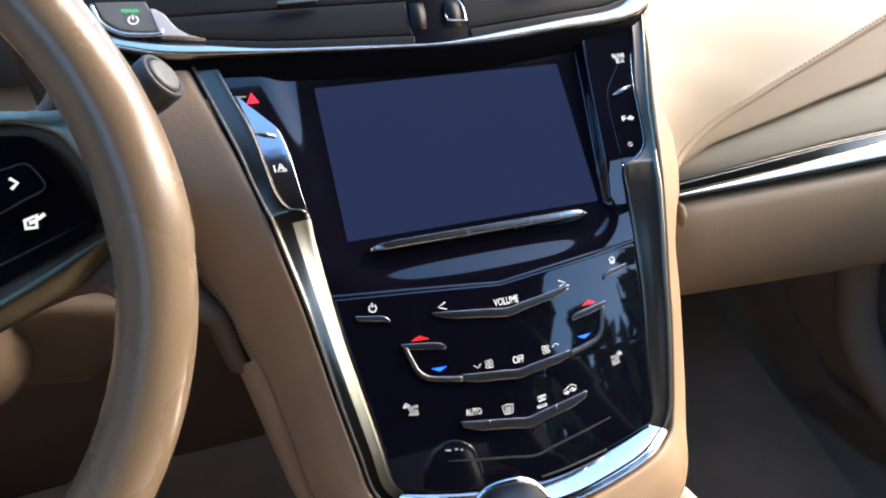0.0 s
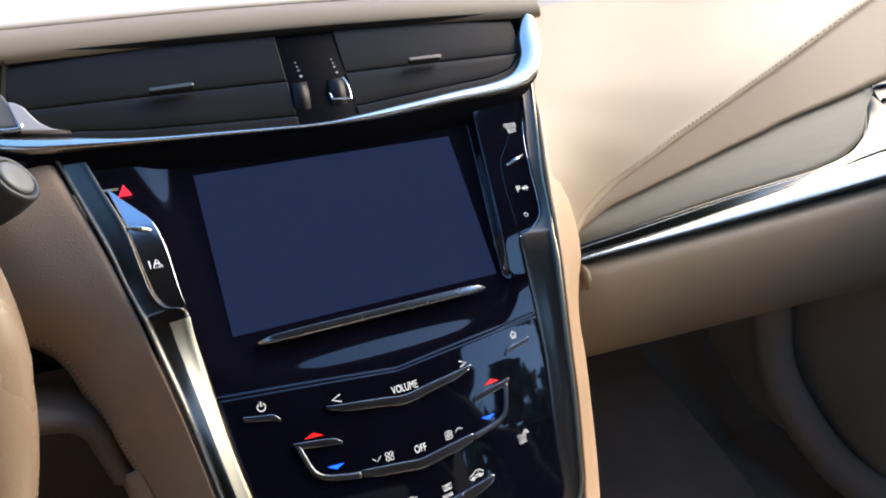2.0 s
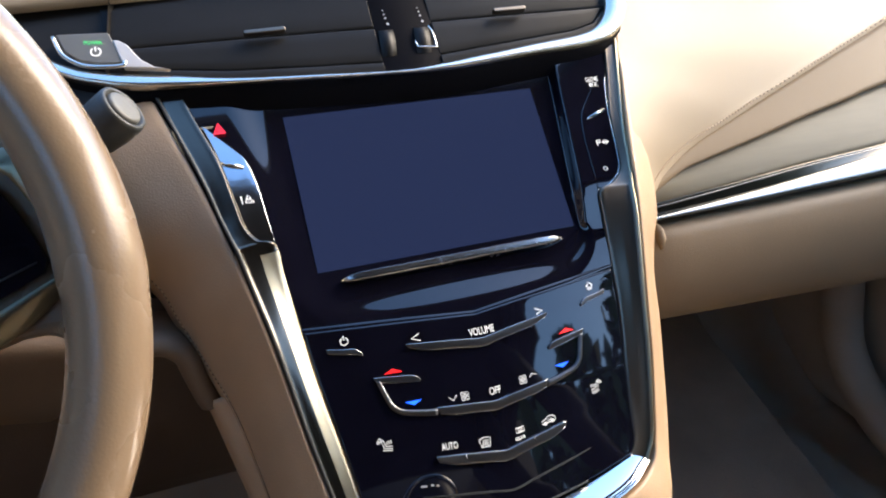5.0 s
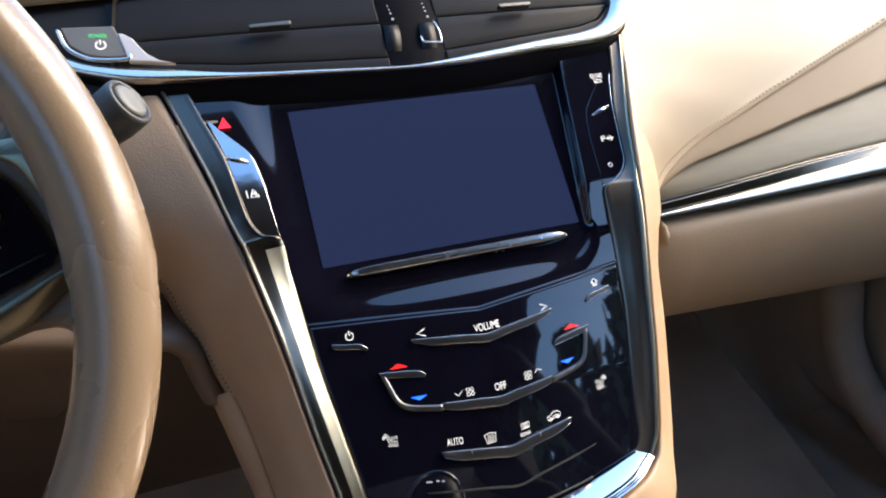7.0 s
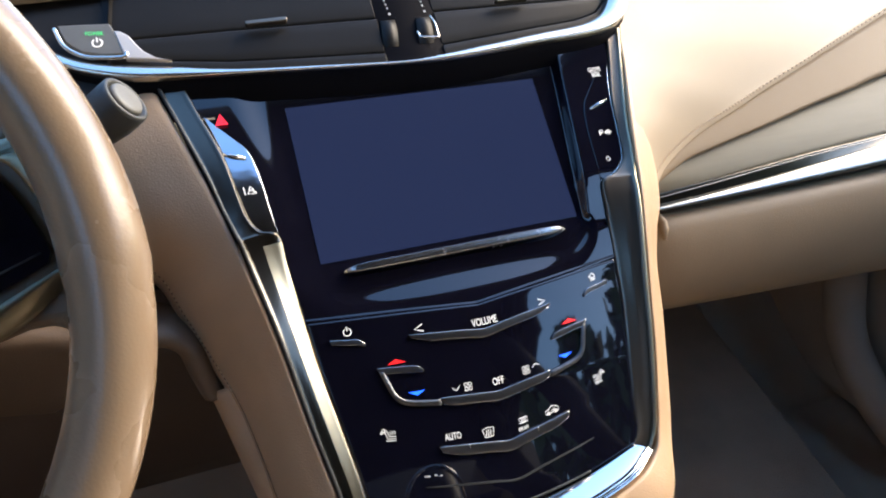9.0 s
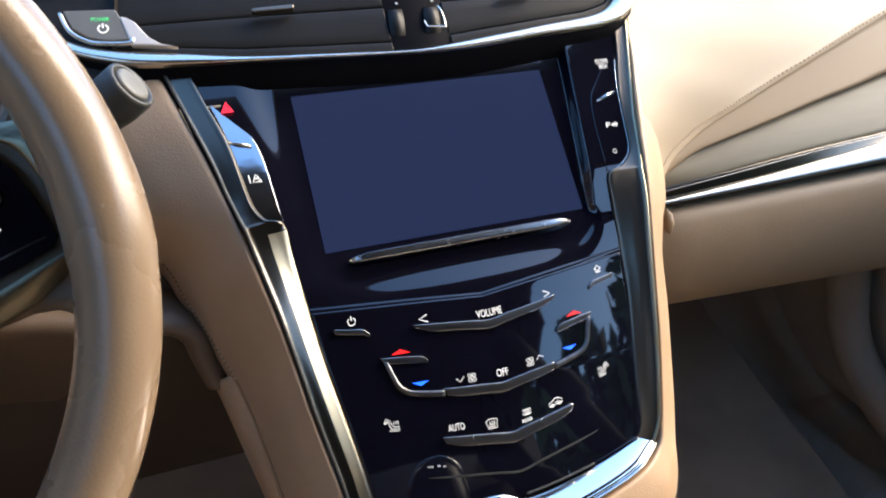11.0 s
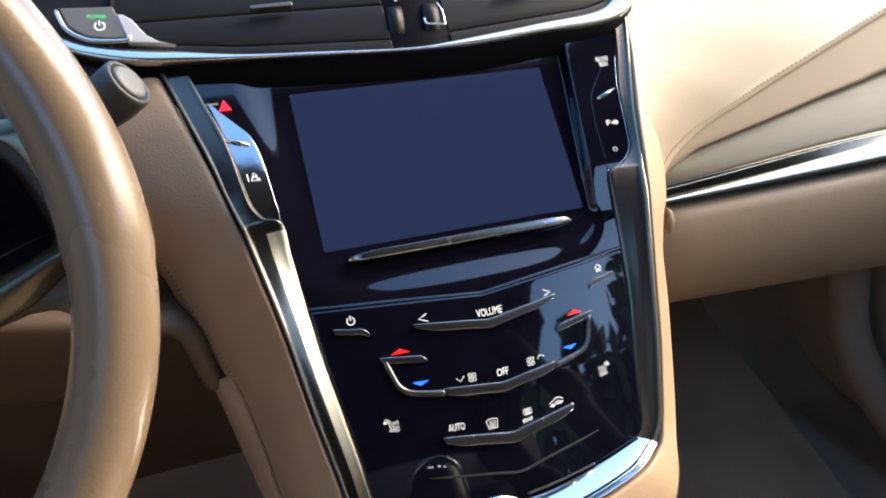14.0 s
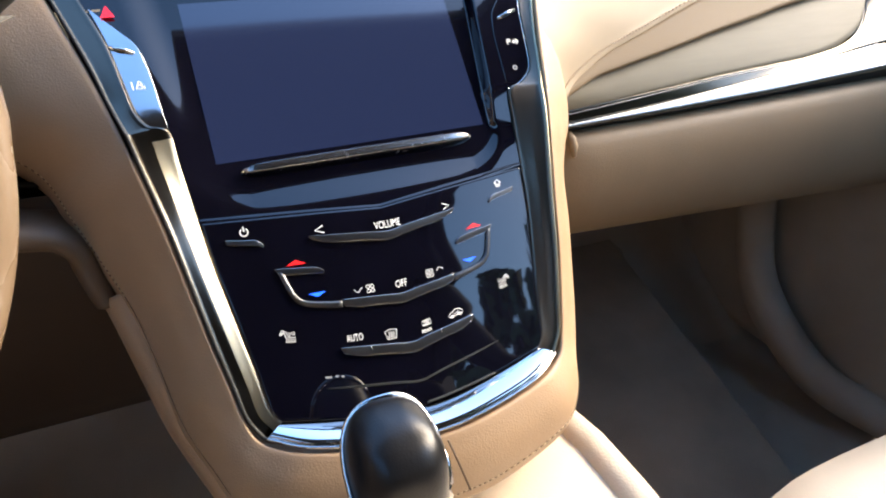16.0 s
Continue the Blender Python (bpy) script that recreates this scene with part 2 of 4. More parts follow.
        for i in range(n - 1):
            q = [bm.verts.new(to(v.x, v.y, thick)) for v in (left[i], left[i + 1], right[i + 1], right[i])]
            bm.faces.new(q)
    return bm


def circle(cx, cy, r, n=12, a0=0, a1=360):
    return [(cx + r * math.cos(radians(a0 + (a1 - a0) * i / n)), cy + r * math.sin(radians(a0 + (a1 - a0) * i / n))) for i in range(n + 1)]


# ---- the cabin shell ----
# (plain, unseen; closes the place and shapes the light; openings are the windows)
def shell():
    fl = part("floor", grid([[(x, y, 0.06 + 0.30 * smooth(0.15, 0.6, y) if abs(x) > 0.1 else 0.06 + 0.3 * smooth(0.15, 0.6, y)) for x in [-0.8 + 0.1 * i for i in range(17)]] for y in [-1.9 + 0.1 * j for j in range(27)]]), CARPET)
    solid(tagged(fl, "dark carpeted car floor rising into the footwells", "floor", kind="structure"), 0.03)
    # roof outline and dark cloth chosen for what the gloss panel reflects
    rows = []
    for j in range(17):
        row = []
        for i in range(31):
            k = -1 + i / 15
            lip = -0.155 + 0.09 * smooth(0.58, 0.75, k)
            y = lerp(-1.75, lip, j / 16)
            half = 0.55 if k < 0 else lerp(0.64, 0.52, smooth(-1.0, -0.85, y)) + 0.10 * smooth(-0.44, -0.34, y)
            row.append((k * half, y, 1.2 - 0.10 * (k * half / 0.75) ** 2 - 0.05 * ((y + 0.7) / 0.9) ** 2))
        rows.append(row)
    roof = part("ceiling", grid(rows), HEADLINER)
    solid(tagged(roof, "unseen grey headliner, shaped for the panel's reflections", "ceiling", kind="structure"), 0.04, 1)
    # driver's side raised to 1.0 to block light; brown skin adds bounce
    for s, nm in ((-1, "wall_west"), (1, "wall_east")):
        bm = bmesh.new()
        box((min(s * 0.74, s * 0.80), -1.9, 0.03), (max(s * 0.74, s * 0.80), 0.75, 0.67 if s > 0 else 1.0), bm)
        for y0, y1 in ((-1.14, -1.0), (-1.9, -1.5)):
            a, b = Vector((s * 0.76, 0, 0.70)), Vector((s * 0.44, 0, 1.14))
            rows = [[Vector((p.x, y, p.z)) + Vector((dx, 0, 0)) for dx, y in ((-0.02, y0), (0.02, y0), (0.02, y1), (-0.02, y1))] for p in (a, b)]
            fix(grid(rows, bm, ring=True, cap=True))
        # roof rail and windscreen pillar
        rail = [(s * 0.56, -1.9, 1.08), (s * 0.56, -1.1, 1.14), (s * 0.45, -0.85, 1.15), (s * 0.45, -0.5, 1.15), (s * 0.58, -0.30, 1.13), (s * 0.76, 0.1, 0.99), (s * 0.92, 0.75, 0.74)]
        tube(curve(rail, 14), 0.024, 8, bm)
        ob = tagged(part(nm, bm, DOORSKIN), "unseen brown car door and dark pillars, sized to shape light", "wall", kind="structure")
        # pillar faces darkened to keep their reflection out of the panel
        ob.data.materials.append(SHELL)
        for f in ob.data.polygons:
            f.material_index = int(f.center.z > 0.71 and len(f.vertices) == 4)
    # unseen wall added across the rear window, keeps panel reflections dark
    back = part("wall_south", box((-0.8, -1.95, 0.03), (0.8, -1.88, 1.2)), SHELL)
    tagged(back, "unseen dark wall behind the cabin, added to block light", "wall", kind="structure")
    front = part("wall_north", box((-0.8, 0.62, 0.03), (0.8, 0.70, 0.74)), SHELL)
    tagged(front, "dark firewall ahead of the footwells", "wall", kind="structure")


shell()
def tree(x, y, h, seed):
    rnd = random.Random(seed)
    t = thing("tree", (x, y, -0.22), "leafy green tree beside the parking ground", "tree", "trees beyond the car")
    part("trunk", tube(curve([(x, y, -0.25), (x + 0.1, y, h * 0.3), (x - 0.05, y + 0.1, h * 0.75)], 8), [0.22, 0.19, 0.17, 0.15, 0.12, 0.1, 0.07, 0.04], 8), BARK, t)
    bm = bmesh.new()
    for _ in range(900):
        a, r = rnd.uniform(0, math.tau), math.sqrt(rnd.random())
        z = rnd.uniform(0.22, 1.0)
        rad = 2.3 * math.sin(min(1, (1.05 - z) * 1.5) * math.pi / 2) * (0.75 + 0.25 * math.sin(3 * a + seed))
        c = Vector((x + rad * r * math.cos(a), y + rad * r * math.sin(a), z * h))
        u1 = Vector((rnd.uniform(-1, 1), rnd.uniform(-1, 1), rnd.uniform(-1, 1))).normalized()
        u2 = u1.orthogonal().normalized()
        k = rnd.uniform(0.16, 0.34)
        q = [bm.verts.new(c + u1 * k * p + u2 * k * w_) for p, w_ in ((-1, 0), (0, 0.55), (1, 0), (0, -0.55))]
        bm.faces.new(q)
    part("crown", bm, LEAF, t, flat=True)


for k, (x, y, h) in enumerate(((7.6, -3.4, 4.0), (7.0, -6.0, 5.3), (6.2, -8.2, 5.6), (4.4, -9.0, 5.6), (2.0, -10.0, 5.4), (9.5, -8.0, 6.6), (8.8, -1.0, 3.4))):
    tree(x, y, h, k)
gr = part("ground", grid([[(x, y, -0.22) for x in (-600, -60, -8, 8, 60, 600)] for y in (-600, -60, -8, 8, 60, 600)]), ASPHALT)
tagged(gr, "grey asphalt parking ground outside the car", "ground", kind="structure")

# ---- centre stack ----
stack = thing("center_stack", W(0, -0.2, -0.03), "gloss black centre stack with touch display and climate strip controls", "control panel")

UP_HALF = [(-0.0990, 0.1015), (-0.0843, 0.1034), (-0.053, 0.1065), (-0.036, 0.1082), (-0.0335, 0.112), (-0.0296, 0.1183), (-0.0206, 0.1239), (-0.0053, 0.1265), (0.0244, 0.1307), (0.0536, 0.1395), (0.075, 0.145)]
LOW_HALF = [(-0.2035, 0.083), (-0.200, 0.0865), (-0.195, 0.0885), (-0.1771, 0.0905), (-0.1481, 0.0949), (-0.1148, 0.1003), (-0.0843, 0.1034), (-0.07, 0.105)]
RIDGE = [(-0.235, -0.0150), (-0.22, -0.0123), (-0.205, -0.0096), (-0.19, -0.0072), (-0.17, -0.0040), (-0.15, -0.0005), (-0.122, 0.0035), (-0.107, 0.0055), (-0.095, 0.0066), (-0.086, 0.0070), (-0.078, 0.0066), (-0.058, 0.005)]


def ridge(v):
    return (table(RIDGE, v - 0.002) + 2 * table(RIDGE, v) + table(RIDGE, v + 0.002)) / 4


def face(u, v):
    """Height of the black face."""
    low = ridge(v) - 0.55 * u * u * smooth(-0.06, -0.10, v)
    if v < -0.0955 + 0.011 * abs(u) / 0.1:
        return low
    col = 0.0090 - 0.02 * (v + 0.03)
    tall = lerp(col, low * 0.75, smooth(-0.022, -0.062, v))
    half, floor_v, r = 0.0966 + 0.122 * v, -0.068, 0.015
    dx, dy = abs(u) - (half - r), (floor_v + r) - v
    d = math.hypot(max(dx, 0), max(dy, 0)) + min(max(dx, dy), 0) - r
    below = max(dy, 0) / (max(dx, 0) + max(dy, 0) + 1e-6)
    if u < 0:
        return tall * lerp(0.5, 1.0, below) * smooth(-0.007 + 0.007 * below, 0.017 + 0.007 * below, d)
    return tall * smooth(0.0, 0.0045 + 0.0195 * below, d)


def seam(u):
    return -0.0965 + 0.011 * abs(u) / 0.1


def on(u, v, h=0.0):
    return W(u, v, face(u, v) + h)


def at(u0, v0, slope=0.0, lean=0.0, lift=0.0006):
    """Places a small drawing on the face at (u0, v0), turned by slope and slanted by lean."""
    def to(a, b, h):
        u, v = u0 + a + b * lean, v0 + b + a * slope
        return on(u, v, h + lift)
    return to


rows = []
for j in range(220):
    t = j / 219
    row = []
    for i in range(481):
        s = i / 240 - 1
        u = s * table(UP_HALF, lerp(-0.092, 0.073, t))
        v = lerp(seam(u) + 0.0006, 0.073, t)
        u = s * (table(UP_HALF, v) + (0.0067 * smooth(-0.036, -0.016, v) if s > 0 else 0))
        row.append(on(u, v))
    rows.append(row)
solid(part("upper_panel", grid(rows), GLOSS, stack, "gloss black bezel round the display"), 0.006)
rows = []
for j in range(80):
    t = j / 79
    row = []
    for i in range(121):
        s = i / 60 - 1
        u0 = s * 0.095
        vb = -0.2180 + 0.0125 * (abs(u0) / 0.085) ** 1.5
        v = lerp(vb, seam(u0) - 0.0006, t)
        u = s * table(LOW_HALF, v)
        row.append(on(u, v))
    rows.append(row)
solid(part("lower_panel", grid(rows), GLOSS, stack, "gloss black climate panel with a shallow centre ridge"), 0.006)
part("display_screen", slab([(-0.087, -0.0523), (0.087, -0.0523), (0.087, 0.0523), (-0.087, 0.0523)], lambda a, b, h: W(a, b, h), 0.0005, lift=0.0), GLASS, stack, "dark blue display, switched on but blank", flat=True)


def strip(name, top, low, mat, height=0.0025, label="", edged=True):
    """A raised metal strip between two edge lines on the face, with rounded edges."""
    n = 41
    a, b = curve([(*p, 0) for p in top], n), curve([(*p, 0) for p in low], n)
    rows = []
    for p, q in zip(a, b):
        m = [(0, -0.0004), (0.015, height * 0.85), (0.07, height), (0.14, height), (0.86, height * 0.8), (0.93, height * 0.75), (0.985, height * 0.55), (1, -0.0004)]
        rows.append([on(lerp(p.x, q.x, s), lerp(p.y, q.y, s), h) for s, h in m])
    ob = part(name, fix(grid(rows, cap=True)), mat, stack, label)
    for p in (a, b) if edged else ():
        part("strip_edge", tube([on(v.x, v.y, height * 0.5) for v in p], 0.00026, 5), STRIPEDGE, ob)
    return ob


# display's lower bar, and the touch strips with their centre bend
bar_rows = []
for i in range(61):
    s = i / 30 - 1
    u, k = s * 0.0745, 1 - abs(s) ** 14
    half = 0.0006 + 0.0019 * k
    v0 = -0.0601
    bar_rows.append([W(u, v0 + d * half, h * (0.35 + 0.65 * k)) for d, h in ((1, 0.001), (0.98, 0.0066), (0.86, 0.0074), (0.78, 0.0074), (-0.5, 0.0068), (-0.88, 0.0064), (-0.97, 0.0056), (-1, 0.001))])
part("display_bar", fix(grid(bar_rows, cap=True)), DISPLAYBAR, stack, "long satin metal bar under the display")


def chevron(u1, v_end, v_mid, thick_end, thick_mid, n=9):
    top, low = [], []
    for i in range(n):
        s = i / (n - 1) * 2 - 1
        k = 1 - abs(s)
        v = lerp(v_end, v_mid, k)
        th = lerp(thick_end, thick_mid, min(1, k * 5) * 0.6 + 0.4 * k)
        top.append((s * u1, v))
        low.append((s * (u1 - 0.0015 * (k < 0.05)), v - th))
    return top, low


strip("volume_strip", *chevron(0.0465, -0.1062, -0.1124, 0.0020, 0.0050), STRIPFACE)
strip("climate_mode_strip", *chevron(0.0425, -0.1728, -0.1796, 0.0036, 0.0062), STRIPFACE)
for u0, v0 in ((-0.0255, -0.1768), (0.0190, -0.1778)):
    part("strip_tick", tube([on(u0, v0 + 0.0014, 0.0026), on(u0 + 0.0002, v0 - 0.0014, 0.0024)], 0.0004, 6), STRIPEDGE, stack)
strip("fan_strip", *chevron(0.0360, -0.1460, -0.1503, 0.0040, 0.0054), STRIPFACE)
for s in (-1, 1):
    # the hook-shaped temperature strips
    bm = bmesh.new()
    path = curve([(s * 0.0362, -0.1482, 0), (s * 0.0460, -0.1462, 0), (s * 0.0565, -0.1432, 0), (s * 0.0618, -0.1385, 0), (s * 0.0645, -0.131, 0), (s * 0.0668, -0.1232, 0)], 26)
    rows = []
    for i, p in enumerate(path):
        d = (path[min(i + 1, 25)] - path[max(i - 1, 0)]).normalized()
        nrm = Vector((-d.y, d.x, 0))
        hw = lerp(0.0020, 0.0012, i / 25)
        rows.append([on((p + nrm * hw * q).x, (p + nrm * hw * q).y, h) for q, h in ((-1, -0.0004), (-0.8, 0.0018), (0, 0.0022), (0.8, 0.0018), (1, -0.0004))])
    part("temperature_strip", fix(grid(rows, cap=True)), STRIPFACE, stack)
    for q in (-1, 1):
        part("strip_edge", tube([on(p.x + q * 0.0013, p.y + q * 0.0006 * s, 0.0012) for p in path], 0.00026, 5), STRIPEDGE, stack)
    top = [(s * 0.0692, -0.1208), (s * 0.058, -0.1224), (s * 0.0462, -0.1246), (s * 0.0425, -0.1274)]
    low = [(s * 0.0672, -0.1242), (s * 0.058, -0.1258), (s * 0.0470, -0.1279), (s * 0.0430, -0.1286)]
    strip("temperature_strip", top, low, STRIPFACE, 0.0022)
    # short strips below power and home
    top = [(s * 0.0922, -0.0988), (s * 0.084, -0.1006), (s * 0.0765, -0.1020), (s * 0.0726, -0.1052)]
    low = [(s * 0.0915, -0.1014), (s * 0.084, -0.1032), (s * 0.0760, -0.1050), (s * 0.0728, -0.1068)]
    strip("short_touch_strip", top, low, STRIPFACE, 0.0016)
    # fine trim line near the panel's foot
top, low = chevron(0.056, -0.1922, -0.2022, 0.0008, 0.0014)
strip("foot_line", top, low, GREYPLASTIC, 0.0005, edged=False)

lip_line = [(0.001 + 0.0011 * i, -0.2162 + 0.0125 * ((0.001 + 0.0011 * i) / 0.085) ** 1.5) for i in range(44)]
part("panel_lip", tube([on(u, v, 0.0002) for u, v in lip_line], 0.0007, 6), GREYPLASTIC, stack, "fine ridge at the panel's lower edge")

# symbols and words of the climate panel
word_part("volume_word", "VOLUME", 0.0046, 0.0165, at(0.0014, -0.1079, 0.0), WHITELIT, stack)
word_part("off_word", "OFF", 0.0044, 0.0074, at(0.0014, -0.1444, 0.0), WHITELIT, stack)
word_part("auto_word", "AUTO", 0.0040, 0.0098, at(-0.0334, -0.1687, -0.1), WHITELIT, stack)
word_part("rear_word", "REAR", 0.0021, 0.0066, at(0.0108, -0.1752, 0.1), WHITELIT, stack, 0.004)
part("less_mark", strokes([[(0.0026, 0.0022), (-0.0026, 0), (0.0026, -0.0022)]], 0.00065, at(-0.0398, -0.1036)), WHITELIT, stack)
part("more_mark", strokes([[(-0.0022, 0.0020), (0.0024, 0), (-0.0022, -0.0018)]], 0.0006, at(0.0416, -0.1040)), WHITELIT, stack)
part("power_mark", strokes([circle(0, 0, 0.0022, 14, 120, 420), [(0, 0.0032), (0, 0.0004)]], 0.00055, at(-0.0813, -0.0962)), WHITELIT, stack)
part("home_mark", strokes([[(-0.0024, 0), (0, 0.0022), (0.0024, 0)], [(-0.0016, 0.0004), (-0.0016, -0.0022), (0.0016, -0.0022), (0.0016, 0.0004)], [(-0.0005, -0.002), (-0.0005, -0.0006), (0.0005, -0.0006), (0.0005, -0.002)]], 0.0005, at(0.0820, -0.0950, 0.1)), WHITELIT, stack)


def fan(u, v, side):
    b = []
    for cx, cy in ((-1, 1), (1, 1), (-1, -1), (1, -1)):
        b.append(circle(cx * 0.00125, cy * 0.0013, 0.00105, 10))
    k = 0.0072 * side
    b.append([(k - 0.0026, 0.0004 * -side + 0.0006), (k - 0.0004, -0.0012 if side < 0 else 0.0022), (k + 0.0030 - 0.0006, 0.0016 if side < 0 else 0.0008)])
    part("fan_mark", strokes(b, 0.00036, at(u, v, 0.04 * side)), WHITELIT, stack)


fan(-0.0180, -0.1433, -1)
fan(0.0205, -0.1424, 1)


def seat_mark(u, v, s):
    b = [[(-0.0008, 0.0036), (0.0006, -0.0004), (0.0042, -0.0010)], [(-0.0020, 0.0036), (-0.0006, -0.0014), (0.0042, -0.0024)], [(-0.0018, -0.0022), (0.0038, -0.0034)]]
    b += [[(0.0010 + 0.0013 * i, 0.0004), (0.0014 + 0.0013 * i, 0.0014), (0.0010 + 0.0013 * i, 0.0024)] for i in range(3)]
    b += [circle(-0.0024, 0.0036, 0.0009, 8), circle(-0.0036, 0.0026, 0.0006, 8)]
    b = [[(s * -x, y) for x, y in line] for line in b]
    part("heated_seat_mark", strokes(b, 0.00036, at(u, v)), WHITELIT, stack)


seat_mark(-0.0705, -0.1592, -1)
seat_mark(0.0692, -0.1580, 1)
part("defrost_mark", strokes([[(0.86 * x, 0.86 * y) for x, y in line] for line in [[(-0.0042, 0.0026), (-0.0030, -0.0030), (0.0030, -0.0030), (0.0042, 0.0026), (0, 0.0036), (-0.0042, 0.0026)]] + [[(x, 0.0020), (x + 0.0005, 0.0004), (x - 0.0005, -0.0012), (x, -0.0026)] for x in (-0.0016, 0, 0.0016)]], 0.0004, at(-0.0117, -0.1722)), WHITELIT, stack)
part("rear_defrost_mark", strokes([[(-0.0026, -0.0014), (-0.0026, 0.0014), (0.0026, 0.0014), (0.0026, -0.0014), (-0.0026, -0.0014)]] + [[(x, 0.0012), (x, -0.0018)] for x in (-0.0012, 0, 0.0012)], 0.00045, at(0.0115, -0.1705, 0.1)), WHITELIT, stack)
part("recirculation_mark", strokes([[(-0.0048, -0.0016), (-0.0046, 0.0002), (-0.0020, 0.0008), (0.0000, 0.0022), (0.0026, 0.0018), (0.0046, 0.0004), (0.0046, -0.0014), (-0.0048, -0.0016)], circle(-0.0026, -0.0016, 0.0009, 8), circle(0.0026, -0.0014, 0.0009, 8), [(-0.0010, -0.0004), (0.0016, -0.0002), (0.0016, 0.0010)]], 0.00042, at(0.0315, -0.1692, 0.12)), WHITELIT, stack)
for s in (-1, 1):
    part("warmer_arrow", slab([(-0.0056, 0), (0.0056, 0), (0, 0.0026)], at(s * 0.0572, -0.1204, -0.06 * -s), 0.0003), REDLIT, stack, flat=True)
    part("cooler_arrow", slab([(-0.0050, 0), (0.0050, 0), (0, -0.0024)], at(s * 0.0490, -0.1386, -0.06 * -s), 0.0003), BLUELIT, stack, flat=True)
part("small_mark", strokes([[(-0.005, 0), (-0.0015, 0)], [(0.0008, 0.0004), (0.0026, 0.0004)], [(0.004, 0), (0.0056, 0)]], 0.0010, at(-0.0500, -0.1874, -0.2)), GREYMARK, stack)

# button columns beside the display
def rise(v, s):
    return 0.0004 + (0.0068 if s < 0 else 0.0001) * min(1, max(0, (0.052 - v) / 0.085))


for s in (-1, 1):
    rows = []
    ins = [(0.051, 0.1368), (0.040, 0.1335), (0.0244, 0.1300), (-0.0053, 0.1258), (-0.0206, 0.1232), (-0.029, 0.1180), (-0.0332, 0.1095)]
    inn = [(0.0500, 0.1352), (0.0420, 0.1290), (0.0330, 0.1215), (0.0239, 0.1150), (0.0067, 0.1114), (-0.0153, 0.1098), (-0.0325, 0.1086)]
    a, b = curve([(s * u + (0.0067 * smooth(-0.036, -0.016, v) if s > 0 else 0), v, 0) for v, u in ins], 40), curve([(s * u, v, 0) for v, u in inn], 40)
    for p, q in zip(a, b):
        rows.append([on(lerp(p.x, q.x, k), lerp(p.y, q.y, k), h * rise(lerp(p.y, q.y, k), s) - (0.002 if h == 0 else 0)) for k, h in ((0, 0), (0.004, 0.9), (0.03, 1), (0.05, 1), (0.3, 1), (0.7, 1), (0.95, 1), (0.97, 1), (0.996, 0.9), (1.0, 0))])
    rows.append([on(p.x, p.y, -0.002) for p in [a[-1].lerp(b[-1], k) for k in (0, 0.004, 0.03, 0.05, 0.3, 0.7, 0.95, 0.97, 0.996, 1)]])
    # left facet made mirror metal to brighten its sky reflection; right stays gloss
    col = part("button_column", fix(grid(rows)), BRIGHTFACET if s < 0 else GLOSS, stack, "polished dark button column facet")
    edge = [on(p.x, p.y, rise(p.y, s) * 0.9) for p in a] + [on(q.x, q.y, rise(q.y, s) * 0.9) for q in [a[-1].lerp(b[-1], t / 8) for t in range(1, 9)]]
    part("facet_edge", tube(edge, 0.0003, 6), DARKMETAL if s < 0 else CHROME, col, "hair-thin bright edge")
    for k, (x0, v0, x1, v1) in enumerate([(0.1310, 0.0244, 0.1175, 0.0190)] if s < 0 else [(0.1180, 0.0195, 0.1335, 0.0250)]):
        bm = tube([on(s * x0, v0, rise(v0, s) + 0.0006), on(s * (x0 + x1) / 2, (v0 + v1) / 2, rise(v0, s) + 0.0012), on(s * x1, v1, rise(v1, s) + 0.0006)], [0.0008, 0.0013, 0.0008], 8)
        part("button_bar", bm, CHROME, col, "slim chrome bar")
hazard = part("hazard_mark", slab([(-0.0038, -0.003), (0.0038, -0.003), (0, 0.0044)], lambda a, b, h: on(-0.1270 + a, 0.0466 + b, 0.0020 + h), 0.0004), REDMARK, stack, "red hazard warning triangle", flat=True)
part("inner_triangle", strokes([[(-0.0020, -0.0018), (0.0020, -0.0018), (0, 0.0020), (-0.0020, -0.0018)]], 0.0005, lambda a, b, h: on(-0.1270 + a, 0.0466 + b, 0.0026 + h)), GLOSS, hazard, "fine dark inner outline")


def side_at(u0, v0, w):
    return lambda a, b, h: on(u0 + a, v0 + b, 0.0004 + rise(v0 + b, u0) + h)


part("lane_mark", strokes([[(-0.0034, 0.0024), (-0.0030, -0.0026)], [(0.0006, 0.0026), (-0.0014, -0.0022), (0.0022, -0.0024), (0.0018, 0.0008), (0.0006, 0.0026)], [(-0.0006, 0.0), (0.0018, -0.0002)], [(0.0030, -0.0010), (0.0032, -0.0028)]], 0.00055, side_at(-0.1190, -0.0022, 0.0124)), WHITELIT, stack)
word_part("glove_box_words", "GLOVE\nBOX", 0.0076, 0.0098, lambda a, b, h: on(0.1322 + a, 0.0476 + b, 0.0010), WHITELIT, stack, 0.0)
part("park_assist_mark", strokes([[(-0.0045, -0.0018), (-0.0045, 0.0020), (-0.002, 0.0020), (-0.002, 0.0002), (-0.0045, 0.0002)], [(0.0004, 0.0014), (0.0012, 0.0), (0.0004, -0.0014)], [(0.0022, 0.0020), (0.0034, 0.0), (0.0022, -0.0020)], [(-0.001, 0), (0.0045, 0)]], 0.0006, side_at(0.1236, 0.0004, 0.0095)), WHITELIT, stack)
part("lower_mark", strokes([circle(0, 0, 0.0014, 10)], 0.0008, side_at(0.1185, -0.0190, 0.0105)), GREYMARK, stack)

